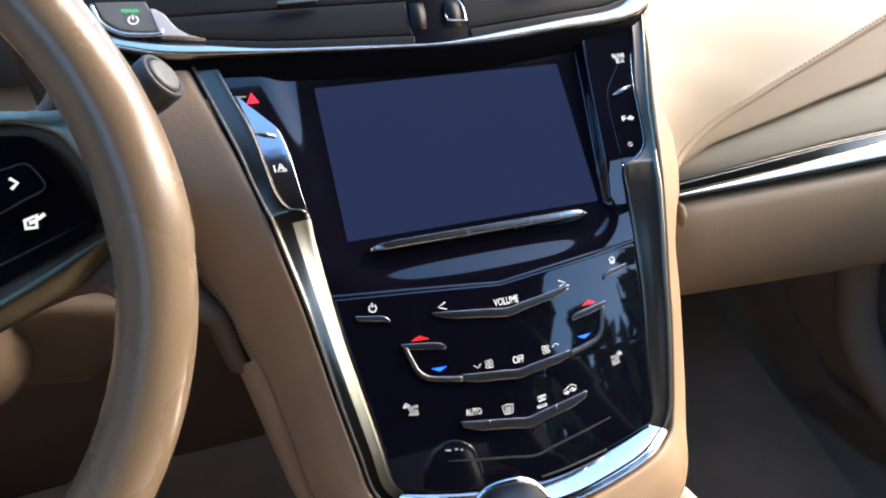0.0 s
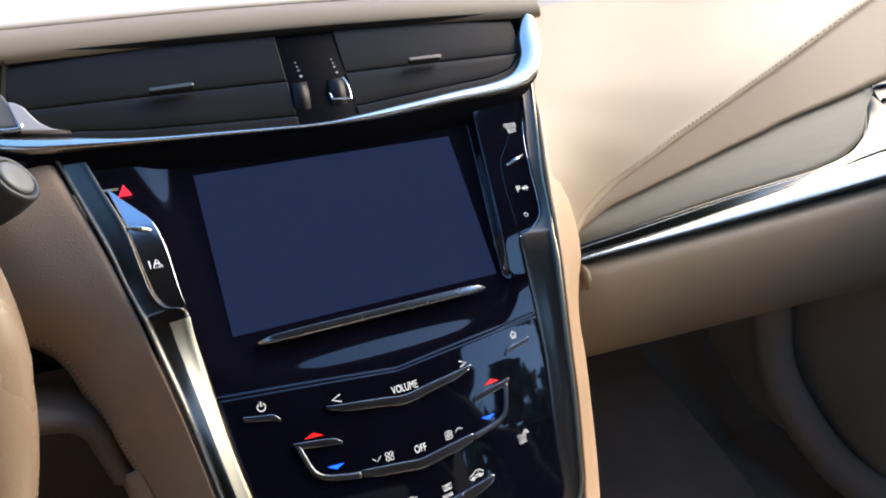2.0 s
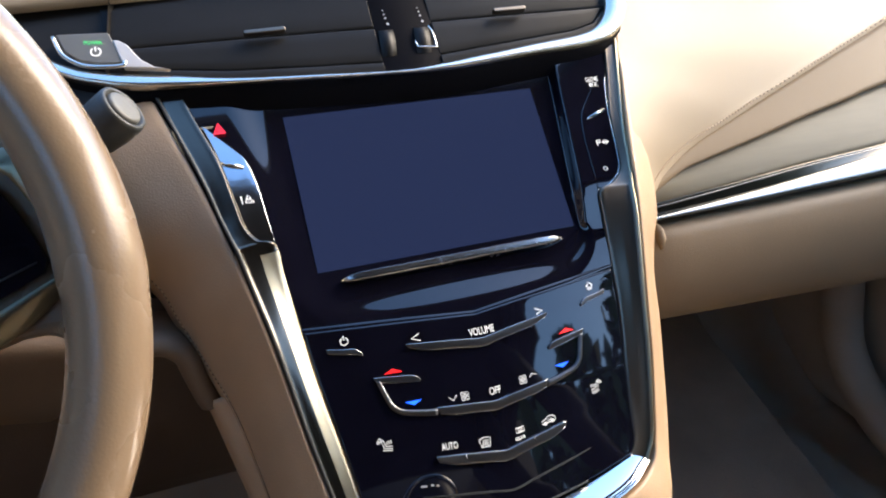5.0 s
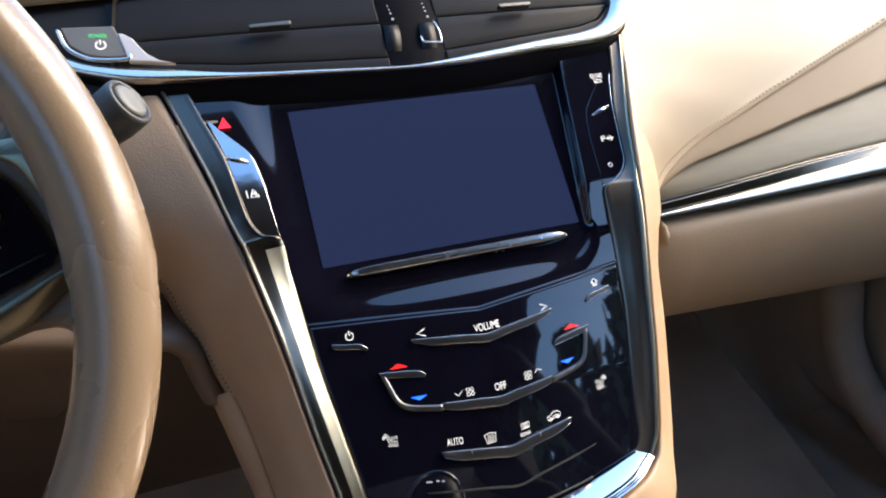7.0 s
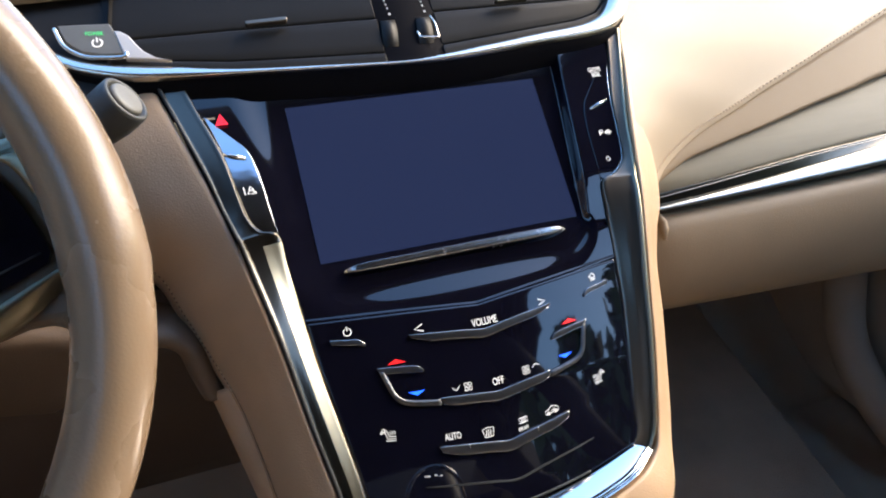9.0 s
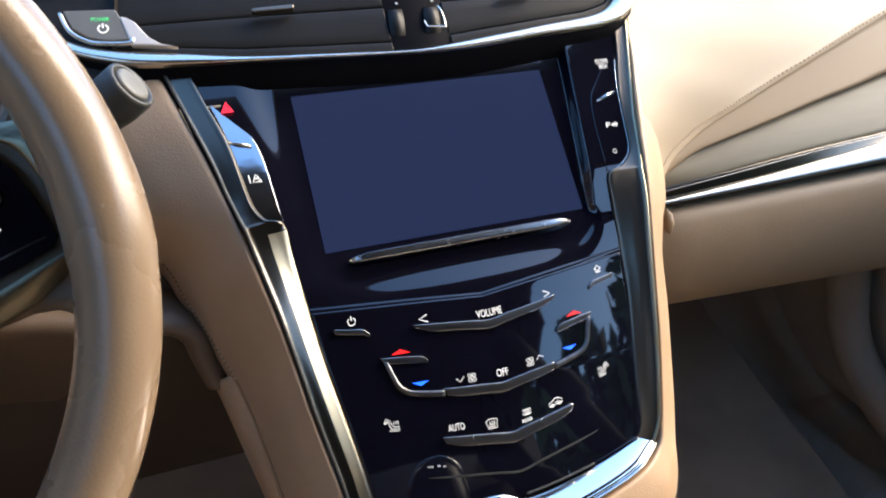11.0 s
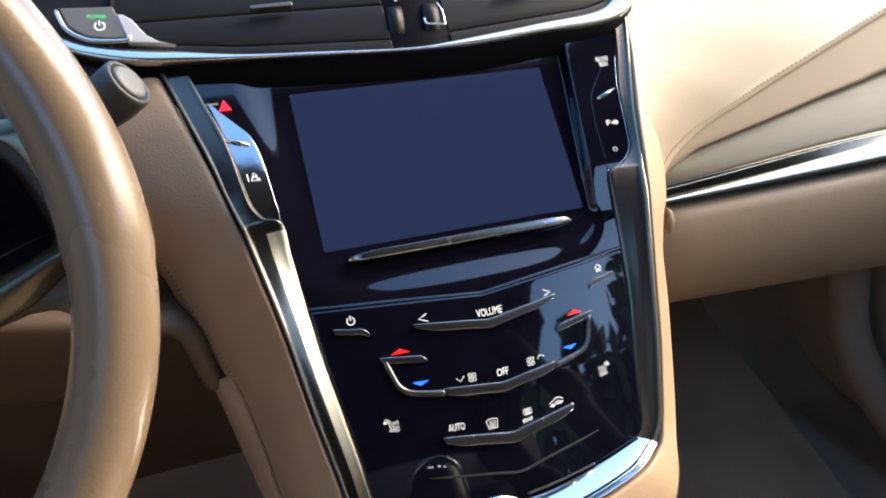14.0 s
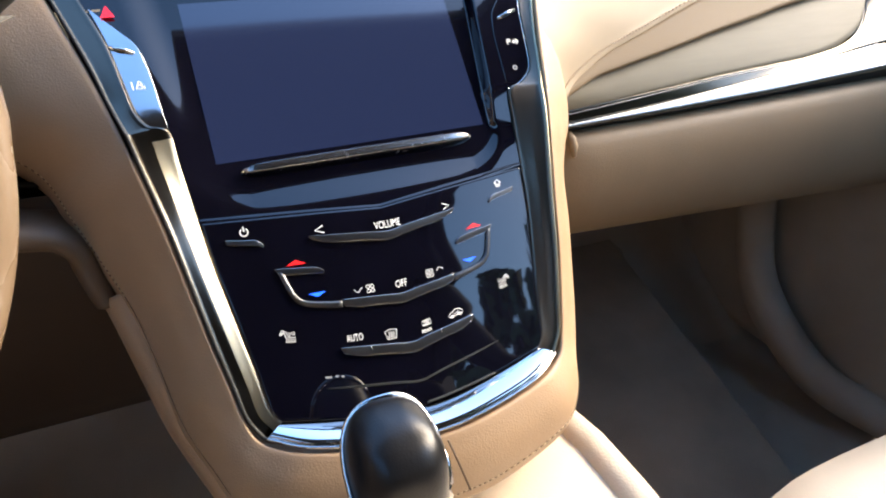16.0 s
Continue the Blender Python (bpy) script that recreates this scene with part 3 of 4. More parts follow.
# metal trim round the black face: inner edge, outer edge
IN = [(0.0750, 0.1455, 0.0050), (0.0536, 0.1398, 0.0085), (0.0244, 0.1310, 0.0110), (-0.0053, 0.1268, 0.0138), (-0.0206, 0.1242, 0.0150), (-0.0298, 0.1186, 0.0147), (-0.0342, 0.1088, 0.0138), (-0.053, 0.1070, 0.0092), (-0.0843, 0.1039, 0.0024), (-0.1148, 0.1008, -0.001), (-0.1481, 0.0954, -0.006), (-0.1771, 0.0910, -0.0105), (-0.195, 0.0888, -0.0135), (-0.2035, 0.0835, -0.0145)]
IN_LEFT = [(0.0750, 0.1455, 0.0078), (0.0536, 0.1398, 0.0084), (0.0244, 0.1310, 0.0104), (-0.0053, 0.1268, 0.0130), (-0.0206, 0.1242, 0.0144)] + IN[5:]
IN_RIGHT = [(v, u + 0.0067 * smooth(-0.036, -0.016, v), w) for (v, u, _), w in zip(IN, (0.0080, 0.0082, 0.0088, 0.0094, 0.0098, 0.0100, 0.0098, 0.0066))] + IN[8:]
OUT = [(0.08, 0.162, 0.0064), (0.05, 0.1532, 0.0084), (0.0103, 0.142, 0.0112), (-0.012, 0.137, 0.0125), (-0.025, 0.1338, 0.0145), (-0.033, 0.132, 0.016), (-0.037, 0.1312, 0.0162), (-0.055, 0.1278, 0.0145), (-0.0875, 0.1212, 0.0105), (-0.115, 0.1165, 0.005), (-0.145, 0.1118, -0.001), (-0.178, 0.1055, -0.0085), (-0.197, 0.1018, -0.014), (-0.2105, 0.0945, -0.018)]
OUT_RIGHT = [(0.08, 0.162, 0.0086), (0.05, 0.1532, 0.0097), (0.0103, 0.142, 0.0111), (-0.012, 0.137, 0.0122), (-0.025, 0.1338, 0.0130), (-0.033, 0.132, 0.0136), (-0.037, 0.1312, 0.0140)] + OUT[7:]
for s in (-1, 1):
    a, b = curve([(s * u, v, w) for v, u, w in (IN_LEFT if s < 0 else IN_RIGHT)], 90), curve([(s * u, v, w) for v, u, w in (OUT if s < 0 else OUT_RIGHT)], 90)
    rows = []
    for p, q in zip(a, b):
        bend = 0.75 * smooth(-0.040, -0.090, q.y)
        row = []
        for k, h in ((0.0, -0.006), (0.0, 0.0), (0.02, 0.0004), (0.15, 0.0), (0.30, 0.0), (0.42, 0.0), (0.48, 0.0), (0.54, 0.0), (0.65, 0.0), (0.80, 0.0), (0.90, 0.0), (0.915, 0.0003), (0.935, 0.0012), (0.97, 0.0010), (1.0, -0.0004), (1.0, -0.008)):
            crest = lerp(k, min(1.0, k / 0.5 * 0.68 + max(0.0, k - 0.5) * -0.72), bend / 0.75)
            m = p.lerp(q, k)
            row.append(W(m.x, m.y, lerp(p.z, q.z, crest) + h))
        rows.append(row)
    # one metal on both sides; the colours differ for what each side reflects
    trim = part("side_trim", grid(rows), DARKMETAL if s < 0 else GREYTRIM, stack, "dark chrome side trim, coloured by what its side reflects")
    trim.data.materials.append(SATINCHROME)
    trim.data.materials.append(LIPBLACK)
    for n, f in enumerate(trim.data.polygons):
        # bright window reflection put into the left inner facet's colour
        if s < 0 and n % 15 < 6 and a[n // 15].y < -0.0375:
            f.material_index = 1
        elif s < 0 and n % 15 > 9:
            f.material_index = 2
    bead = tube([W(*(p.lerp(q, 0.955) + Vector((0, 0, 0.0012)))) for p, q in zip(a, b)], 0.0011, 8)
    part("bright_bead", bead, SATINCHROME if s > 0 else GREYPLASTIC, trim, "thin metal bead" if s > 0 else "thin dark bead")
rows = []
foot_in = curve([(-0.0835, -0.2035, -0.0150), (-0.055, -0.2105, -0.0135), (-0.022, -0.2162, -0.0130), (0, -0.2175, -0.0130), (0.022, -0.2162, -0.0130), (0.055, -0.2105, -0.0135), (0.0835, -0.2035, -0.0150)], 61)
foot_out = curve([(-0.0945, -0.2105, -0.0130), (-0.072, -0.2225, -0.0050), (-0.030, -0.2320, -0.0015), (0, -0.2345, -0.0010), (0.030, -0.2320, -0.0015), (0.072, -0.2225, -0.0050), (0.0945, -0.2105, -0.0130)], 61)
for p, q in zip(foot_in, foot_out):
    rows.append([W(*(p.lerp(q, k) + Vector((0, 0, h)))) for k, h in ((0.0, -0.006), (0.0, 0.0), (0.03, 0.0006), (0.1, 0.0011), (0.2, 0.0018), (0.35, 0.0026), (0.5, 0.0031), (0.62, 0.0033), (0.72, 0.0031), (0.82, 0.0023), (0.85, 0.0010), (0.88, 0.0010), (0.90, 0.0017), (0.95, 0.0018), (1.0, -0.0010), (1.0, -0.012))])
part("foot_trim", grid(rows), CHROME, stack, "wide bright chrome strip at the panel's foot")

# ---- leather surround of the console ----
console = thing("console_surround", (0, -0.1, 0.06), "tan leather console surround sloping down to the tunnel", "console")
PADIN = [(0.135, 0.18, 0.011), (0.08, 0.1635, 0.0088), (0.05, 0.1547, 0.0122), (0.0103, 0.1435, 0.0150), (-0.033, 0.1335, 0.0160), (-0.055, 0.1293, 0.0145), (-0.0875, 0.1227, 0.0105), (-0.115, 0.118, 0.005), (-0.145, 0.1133, -0.001), (-0.178, 0.107, -0.0085), (-0.197, 0.1033, -0.014), (-0.212, 0.096, -0.0140), (-0.224, 0.0740, -0.0065), (-0.2336, 0.0315, -0.0030), (-0.2360, 0.0, -0.0025)]
PADOUT = [(0.15, 0.217, -0.035), (0.1, 0.214, -0.04), (0.06, 0.207, -0.043), (0.01, 0.197, -0.046), (-0.043, 0.1835, -0.045), (-0.066, 0.1715, -0.045), (-0.094, 0.1585, -0.045), (-0.124, 0.152, -0.045), (-0.156, 0.1445, -0.048), (-0.19, 0.136, -0.05), (-0.22, 0.125, -0.048), (-0.245, 0.114, -0.042), (-0.262, 0.094, -0.036), (-0.2765, 0.043, -0.032), (-0.2795, 0, -0.031)]


PADIN_LEFT = [(0.074, 0.1618, 0.0062), (0.066, 0.1595, 0.0066), (0.05, 0.1547, 0.0078), (0.0103, 0.1435, 0.0106), (-0.033, 0.1335, 0.0140)] + PADIN[5:]
PADLEFT = [(0.078, 0.300, -0.030), (0.068, 0.285, -0.034), (0.045, 0.262, -0.040), (0.006, 0.226, -0.045), (-0.026, 0.186, -0.045), (-0.057, 0.1725, -0.045), (-0.088, 0.1605, -0.045), (-0.118, 0.1495, -0.045), (-0.152, 0.1425, -0.048)] + PADOUT[9:]


def both(right, left, n):
    return curve([(u, v, w) for v, u, w in right] + [(-u, v, w) for v, u, w in reversed(left[:-1])], n)


pa, pb = both(PADIN, PADIN_LEFT, 201), both(PADOUT, PADLEFT, 201)
PROF = ((0.0, -0.012), (0.0, 0.000), (0.015, 0.0016), (0.05, 0.0028), (0.12, 0.0036), (0.3, 0.0075), (0.5, 0.0095), (0.7, 0.0085), (0.85, 0.0055), (0.95, 0.002), (1.0, -0.002), (1.01, -0.012), (0.98, -0.03), (0.97, -0.16))


def pad_point(i, k, h=0.0):
    p, q = pa[i], pb[i]
    return W(*(p.lerp(q, k) + Vector((0, 0, h + table(PROF[1:11], k)))))


part("leather_pad", grid([[W(*(p.lerp(q, k) + Vector((0, 0, h)))) for k, h in PROF] for p, q in zip(pa, pb)]), LEATHER, console, "tan grained leather pad")


def sew(name, points, parent, r=0.0007, gap=2):
    """A row of separate stitches along the points, over a dark seam line painting their holes' shade."""
    bm = bmesh.new()
    part("seam", tube(points[::3], r * 0.7, 5), SEAM, parent, "dark brown seam line, painting the stitch holes' shade")
    for k in range(0, len(points) - 2, gap + 1):
        p, q = points[k], points[k].lerp(points[min(k + gap, len(points) - 1)], 0.85)
        tube([p, p.lerp(q, 0.5), q], [r * 0.7, r, r * 0.7], 5, bm)
    return tagged(part(name, bm, THREAD, parent, "row of small tan stitches"), kind="stuff")


def pad_line(i0, i1, k, n):
    out = []
    for j in range(n):
        x = lerp(i0, i1, j / (n - 1))
        i = min(int(x), 199)
        out.append(pad_point(i, k, 0.0003).lerp(pad_point(i + 1, k, 0.0003), x - i))
    return out


sew("edge_stitching", pad_line(74, 100, 0.86, 120), console)
sew("side_stitching", pad_line(152, 178, 0.93, 110), console)
part("pad_crease", tube(pad_line(124, 152, 0.93, 40), 0.00035, 5), SEAM, console, "fine seam below the stitches")
for s in (-1, 1):
    SIDE = [(-0.106, 0.150, -0.044), (-0.124, 0.1455, -0.0455), (-0.156, 0.138, -0.048), (-0.19, 0.1295, -0.050), (-0.220, 0.1185, -0.048), (-0.245, 0.108, -0.043)]
    rows = []
    for c in curve([(s * u, v, w) for v, u, w in SIDE], 30):
        rows.append([W(c.x + s * du, c.y, c.z + dw) for du, dw in ((-0.006, 0.000), (-0.001, 0.0020), (0.004, 0.0010), (0.0105, -0.006), (0.0135, -0.014), (0.0125, -0.026), (0.004, -0.05), (-0.03, -0.15))])
    rows.insert(0, [p - VD * 0.001 - WD * 0.006 for p in rows[0]])
    part("side_panel", fix(grid(rows)), LEATHER, console, "tan moulded lower side panel")
part("pad_end_seam", tube([W(0.0030, -0.2400, 0.0008), W(0.0065, -0.2544, -0.0025), W(0.0125, -0.2720, -0.0130)], 0.0007, 6), SEAM, console, "dark seam at the pad's end")
# ---- deck and tunnel
deck = thing("center_tunnel", (0, -0.4, 0.06), "cream leather tunnel between the seats", "console")
ys = [lerp(-0.09, -0.75, j / 15) for j in range(16)]


def deck_z(y):
    return lerp(0.366, 0.340, smooth(-0.09, -0.35, y))


part("tunnel_top", grid([[(x, y, deck_z(y) + 0.002 - 0.25 * x * x) for x in (-0.128, -0.1, -0.05, 0, 0.05, 0.1, 0.128)] for y in ys]), CREAM, deck, "cream leather tunnel top")
for s in (-1, 1):
    rows = []
    for y in ys:
        c = s * (0.137 + 0.02 * smooth(-0.12, -0.6, y) - 0.012 * smooth(-0.16, -0.06, y))
        rows.append([(c + s * dx, y, deck_z(y) + dz) for dx, dz in ((-0.020, -0.030), (-0.0185, -0.010), (-0.012, 0.003), (-0.003, 0.0085), (0.006, 0.006), (0.013, -0.004), (0.017, -0.03), (0.022, -0.31))])
    part("side_rail", grid(rows), CREAM, deck, "padded tan side rail")

# ---- dashboard ----
dash = thing("dashboard", (0.3, 0.3, 0.4), "tan leather dashboard with satin insert and chrome spear", "dashboard")


def dash_y(z):
    return 0.004 + 1.25 * max(0, z - 0.565)


STITCH = [(x, 0.025 + 1.6 * (z - 0.6), z) for x, z in ((0.172, 0.581), (0.188, 0.589), (0.215, 0.599), (0.241, 0.6065), (0.280, 0.6145), (0.325, 0.624), (0.390, 0.637), (0.445, 0.648), (0.520, 0.663), (0.655, 0.691), (0.75, 0.710))]
LIP = [(x, 0.03 + 1.6 * (z - 0.6), z) for x, z in ((0.178, 0.580), (0.210, 0.588), (0.240, 0.592), (0.300, 0.599), (0.360, 0.6065), (0.410, 0.612), (0.455, 0.6175), (0.548, 0.626), (0.618, 0.633), (0.75, 0.645))]
SILVER = [(x, 0.004 + 1.25 * (z - 0.565), z) for x, z in ((0.176, 0.5640), (0.232, 0.5665), (0.280, 0.569), (0.340, 0.572), (0.412, 0.5745), (0.460, 0.5765), (0.505, 0.582), (0.545, 0.594), (0.572, 0.612), (0.584, 0.627))]
SPEAR_HI = [(x, 0.0035 + 0.6 * (z - 0.555), z) for x, z in ((0.176, 0.5560), (0.278, 0.5605), (0.339, 0.5645), (0.405, 0.5695), (0.475, 0.576), (0.526, 0.580), (0.75, 0.598))]
SPEAR_LO = [(x, 0.0015, z) for x, z in ((0.176, 0.5535), (0.279, 0.5548), (0.341, 0.556), (0.407, 0.5575), (0.475, 0.5605), (0.540, 0.563), (0.75, 0.572))]
EDGE = [(x, y - 1.6 * 0.0030 * smooth(0.16, 0.25, x), z - 0.0030 * smooth(0.16, 0.25, x)) for x, y, z in STITCH]
OUTW = Vector((0, -0.8, 0.6))


def sheet(name, upper, lower, mat, hi=0.0, lo=0.0, bulge=0.0, n=80, label="", tuck=0.008, power=0.7):
    """A strip of the dash between two lines in space, standing out by hi and lo along its edges."""
    rows = []
    for p, q in zip(curve(upper, n), curve(lower, n)):
        row = []
        for k in range(11):
            t = k / 10
            row.append(p.lerp(q, t) + OUTW * (lerp(hi, lo, t) + bulge * math.sin(math.pi * t) ** power))
        row.insert(0, row[0] - OUTW * tuck)
        row.append(row[-1] - OUTW * tuck)
        rows.append(row)
    return part(name, grid(rows), mat, dash, label)


# upper skin, fanning out from the console to the stitched edge
ring = [(0.150, 0.189, 0.0036), (0.135, 0.180, 0.0050), (0.110, 0.172, 0.0072), (0.080, 0.1635, 0.0096), (0.0650, 0.159, 0.0111), (0.0500, 0.1547, 0.0127), (0.030, 0.149, 0.0143), (0.0103, 0.1435, 0.0156), (-0.010, 0.1385, 0.0165), (-0.026, 0.1345, 0.0168)]
start = [W(*p) for p in curve([(u, v, w) for v, u, w in reversed(ring)], 40)]
end = curve(EDGE, 40)
rows = []
for i, (a, b) in enumerate(zip(start, end)):
    f = i / 39
    mid = a.lerp(b, 0.42) + Vector((0.0, 0.004 + 0.016 * f, 0.006 + 0.008 * f))
    row = [(1 - t) ** 2 * a + 2 * t * (1 - t) * mid + t * t * b for t in [k / 24 for k in range(24)]]
    row += [b + OUTW * 0.0010, b + Vector((0, -0.0006, -0.0012)), b + Vector((0, 0.002, -0.003)), b + Vector((0, 0.014, -0.006))]
    rows.append(row)
line = []
for i in range(420):
    f = i / 419 * 38.999
    m = rows[int(f)][23].lerp(rows[int(f) + 1][23], f % 1)
    e = rows[int(f)][24].lerp(rows[int(f) + 1][24], f % 1)
    line.append(e + (m - e).normalized() * 0.0055 + OUTW * 0.0014)
last = rows[-1][:25]
part("upper_skin", grid(rows), DASHSKIN, dash, "sunlit tan leather upper dash")
rows = [last]
for k in range(1, 9):
    f = k / 8
    rows.append([Vector((p.x, p.y + 0.55 * f, lerp(p.z, 0.765 - 0.05 * f, min(1, f * 3)) + 0.012 * math.sin(min(1, f * 2) * math.pi))) for p in last])
part("dash_top", grid(rows), DASHSKIN, dash)
sew("stitching", line, dash, 0.0009, 3)
LIP_IN = [(0.160, 0.03 + 1.6 * -0.026, 0.574)] + LIP
sheet("middle_pad", [(x, y + 0.001, z - 0.001) for x, y, z in EDGE], LIP_IN, ROLLSHADE, 0.0018, 0.000, 0.0010, label="tan leather roll below the stitched edge, darkened for shade", tuck=0.010)
sheet("satin_insert", [(x, y, z + 0.001) for x, y, z in LIP[:9]] + [(0.60, 0.075, 0.631)], [(x, y, z + 0.0035) for x, y, z in SILVER], SATIN, -0.006, -0.003, 0.0012, label="satin grey metal insert")
sheet("insert_groove", [(x + 0.004, y, z + 0.004) for x, y, z in SILVER[:6]] + [(0.511, 0.0255, 0.5855), (0.550, 0.041, 0.597), (0.577, 0.063, 0.614), (0.59, 0.08, 0.629)], SPEAR_HI[:6] + [(0.60, 0.014, 0.586)], DARKMETAL, -0.0035, -0.001, 0.0, label="dark groove below the insert")
part("groove_line", tube([p + OUTW * -0.0015 for p in curve(SILVER, 70)], 0.0006, 6), TOUCHBAR, dash, "hair-thin dark metal line")
sheet("chrome_spear", SPEAR_HI, SPEAR_LO, SPEARMETAL, 0.0, 0.001, 0.0015, label="bright chrome spear widening outwards")
sheet("spear_gap", [(x, y + 0.002, z + 0.001) for x, y, z in SPEAR_LO], [(0.176, 0.016, 0.543), (0.45, 0.016, 0.545), (0.75, 0.016, 0.548)], BLACKPLASTIC, -0.004, 0.0, 0.0, label="dark gap above the glove box")

glove = thing("glove_box", (0.45, 0.05, 0.44), "brown leather covered glove box lid, closed", "glove box")
rows = []
for i in range(40):
    x = lerp(0.170, 0.74, i / 39)
    zt, zb = 0.547 + 0.004 * i / 39, 0.438 - 0.038 * i / 39
    r = min(1, (i + 0.3) / 2.0)
    rows.append([(x, y + (1 - r) * 0.006, lerp(zb, zt, t)) for t, y in ((0.97, 0.03), (1.0, 0.012), (0.99, 0.006), (0.96, 0.001), (0.90, -0.003), (0.75, -0.007), (0.55, -0.006), (0.35, 0.001), (0.18, 0.012), (0.08, 0.024), (0.02, 0.040), (0.0, 0.12))])
part("lid", grid(rows), LIDSKIN, glove)
part("lid_backing", box((0.16, 0.045, 0.46), (0.74, 0.07, 0.548)), BLACKPLASTIC, glove)
part("end_cap", tube([W(0.1835, -0.050, -0.049), W(0.1850, -0.056, -0.051), W(0.1855, -0.062, -0.0525), W(0.1845, -0.070, -0.054)], [0.0015, 0.0042, 0.0042, 0.0015], 10), LIDSKIN, glove, "small brown end cap")

# ---- centre air vent above the stack, with the power button ----
vent = thing("center_air_vent", W(0, 0.08, 0.0), "wide black centre air vent framed by a chrome strip", "air vent")


def vent_at(u, v, d=0.0):
    return W(u, v, 0.017 - 0.10 * u * u + d)


rows = []
for j, (t, d) in enumerate(((0.0, -0.003), (0.02, -0.008), (0.05, -0.022), (0.12, -0.045), (0.5, -0.050), (0.9, -0.045), (0.98, -0.02), (1.0, -0.003), (1.03, 0.0))):
    row = []
    for i in range(61):
        s = i / 30 - 1
        u = s * lerp(0.186, 0.176, t) if s < 0 else s * lerp(0.150, 0.174, smooth(0, 0.45, t))
        v = lerp(0.0665, 0.138, t) + 0.010 * max(0, abs(u) - 0.02) / 0.15 * (1 - t)
        row.append(vent_at(u, v, lerp(d, 0.0, smooth(0.93, 1.0, abs(s)))))
    rows.append(row)
part("vent_housing", grid(rows), VENTBLACK, vent, "deep black vent cavity")
STRIP_TOP = [(-0.19, 0.0895), (-0.1674, 0.0850), (-0.1474, 0.0815), (-0.1124, 0.0750), (-0.0643, 0.0710), (-0.0083, 0.0676), (0.023, 0.0698), (0.048, 0.0729), (0.092, 0.0783), (0.1295, 0.0829), (0.1486, 0.0901), (0.165, 0.11)]
for s0, s1, tab in ((-0.182, -0.0170, 0.1042), (0.0240, 0.164, 0.1056)):
    for k in range(3):
        rows = []
        for i in range(30):
            u = lerp(s0, s1, table([(0, 0), (1, 0.002), (28, 0.998), (29, 1)], i))
            base, mid = table(STRIP_TOP, u), tab + 0.012 * (abs(u) - 0.085)
            cut = lerp(base, mid, 0.26)
            lo, hi = ((base - 0.004, cut - 0.0003), (cut + 0.0003, mid - 0.0003), (mid + 0.0003, 0.1400))[k]
            rows.append([vent_at(u, lerp(lo, hi, t), h) for t, h in ((0.0, -0.020), (0.0, -0.0056), (0.02, -0.0050), (0.06, -0.0047), (0.3, -0.0044), (0.7, -0.0041), (0.94, -0.0040), (0.985, -0.0043), (1.0, -0.0052), (1.0, -0.020))])
        part("vent_slat", fix(grid(rows, cap=True)), VENTBLACK, vent, "wide black louvre, nearly closed")
rows = [[vent_at(u, v, d) for u, d in ((-0.0184, -0.03), (-0.0176, -0.0054), (-0.0168, -0.0050), (0.0238, -0.0050), (0.0246, -0.0054), (0.0254, -0.03))] for v in (0.064, 0.09, 0.115, 0.140)]
part("vent_divider", grid(rows), LIPBLACK, vent)
for u0, u1 in ((-0.1016, -0.0757), (0.0684, 0.0932)):
    o = [(u0, -0.0010), (u0 + 0.0012, -0.0016), (u1 - 0.0008, -0.0013), (u1, -0.0006), (u1, 0.0012), (u1 - 0.001, 0.0016), (u0 + 0.001, 0.0010), (u0, 0.0006)]
    v0 = 0.1041 if u0 < 0 else 0.1056
    ob = part("slide_tab", slab(o, lambda a, b, h, v0=v0: vent_at(a, v0 + b, h - 0.001), 0.0045), GREYTRIM, vent, "small satin metal slide tab", flat=True)
    bevel(ob, 0.0006)
# two thumb wheels with dots
for u0, big in ((-0.0105, False), (0.0142, True)):
    rows = []
    for i in range(15):
        a = lerp(-1.2, 1.25, i / 14)
        v, h = 0.0915 + 0.0115 * math.sin(a), 0.0050 * math.cos(a) - 0.0074
        rows.append([vent_at(u0 + x + 0.10 * (v - 0.09), v, h + dh) for x, dh in ((-0.0055, -0.008), (-0.0050, 0.0), (0.0050, 0.0), (0.0055, -0.008))])
    wheel = part("thumb_wheel", grid(rows), VENTBLACK, vent, "satin black thumb wheel")
    solid(wheel, 0.002)
    if big:
        fr = [vent_at(u0 + x, v, h) for x, v, h in ((-0.0072, 0.0880, 0.0006), (-0.0066, 0.0832, 0.0016), (-0.0050, 0.0822, 0.0022), (0.0046, 0.0812, 0.0022), (0.0058, 0.0818, 0.002), (0.0064, 0.0925, 0.001), (0.0050, 0.1000, -0.001))]
        part("wheel_frame", tube(curve(fr, 30), 0.0006, 6), VENTCHROME, wheel, "thin chrome edge")
    for r, v in ((0.0009, 0.1040), (0.0007, 0.1085), (0.0006, 0.1115), (0.0005, 0.1145)):
        b = bmesh.new()
        bmesh.ops.create_circle(b, cap_ends=True, segments=10, radius=r)
        for vert in b.verts:
            vert.co = vent_at(u0 + 0.0036 + vert.co.x - 0.12 * (v - 0.104), v + 0.0016 + vert.co.y, -0.0042)
        part("scale_dot", b, GREYMARK, vent, flat=True)

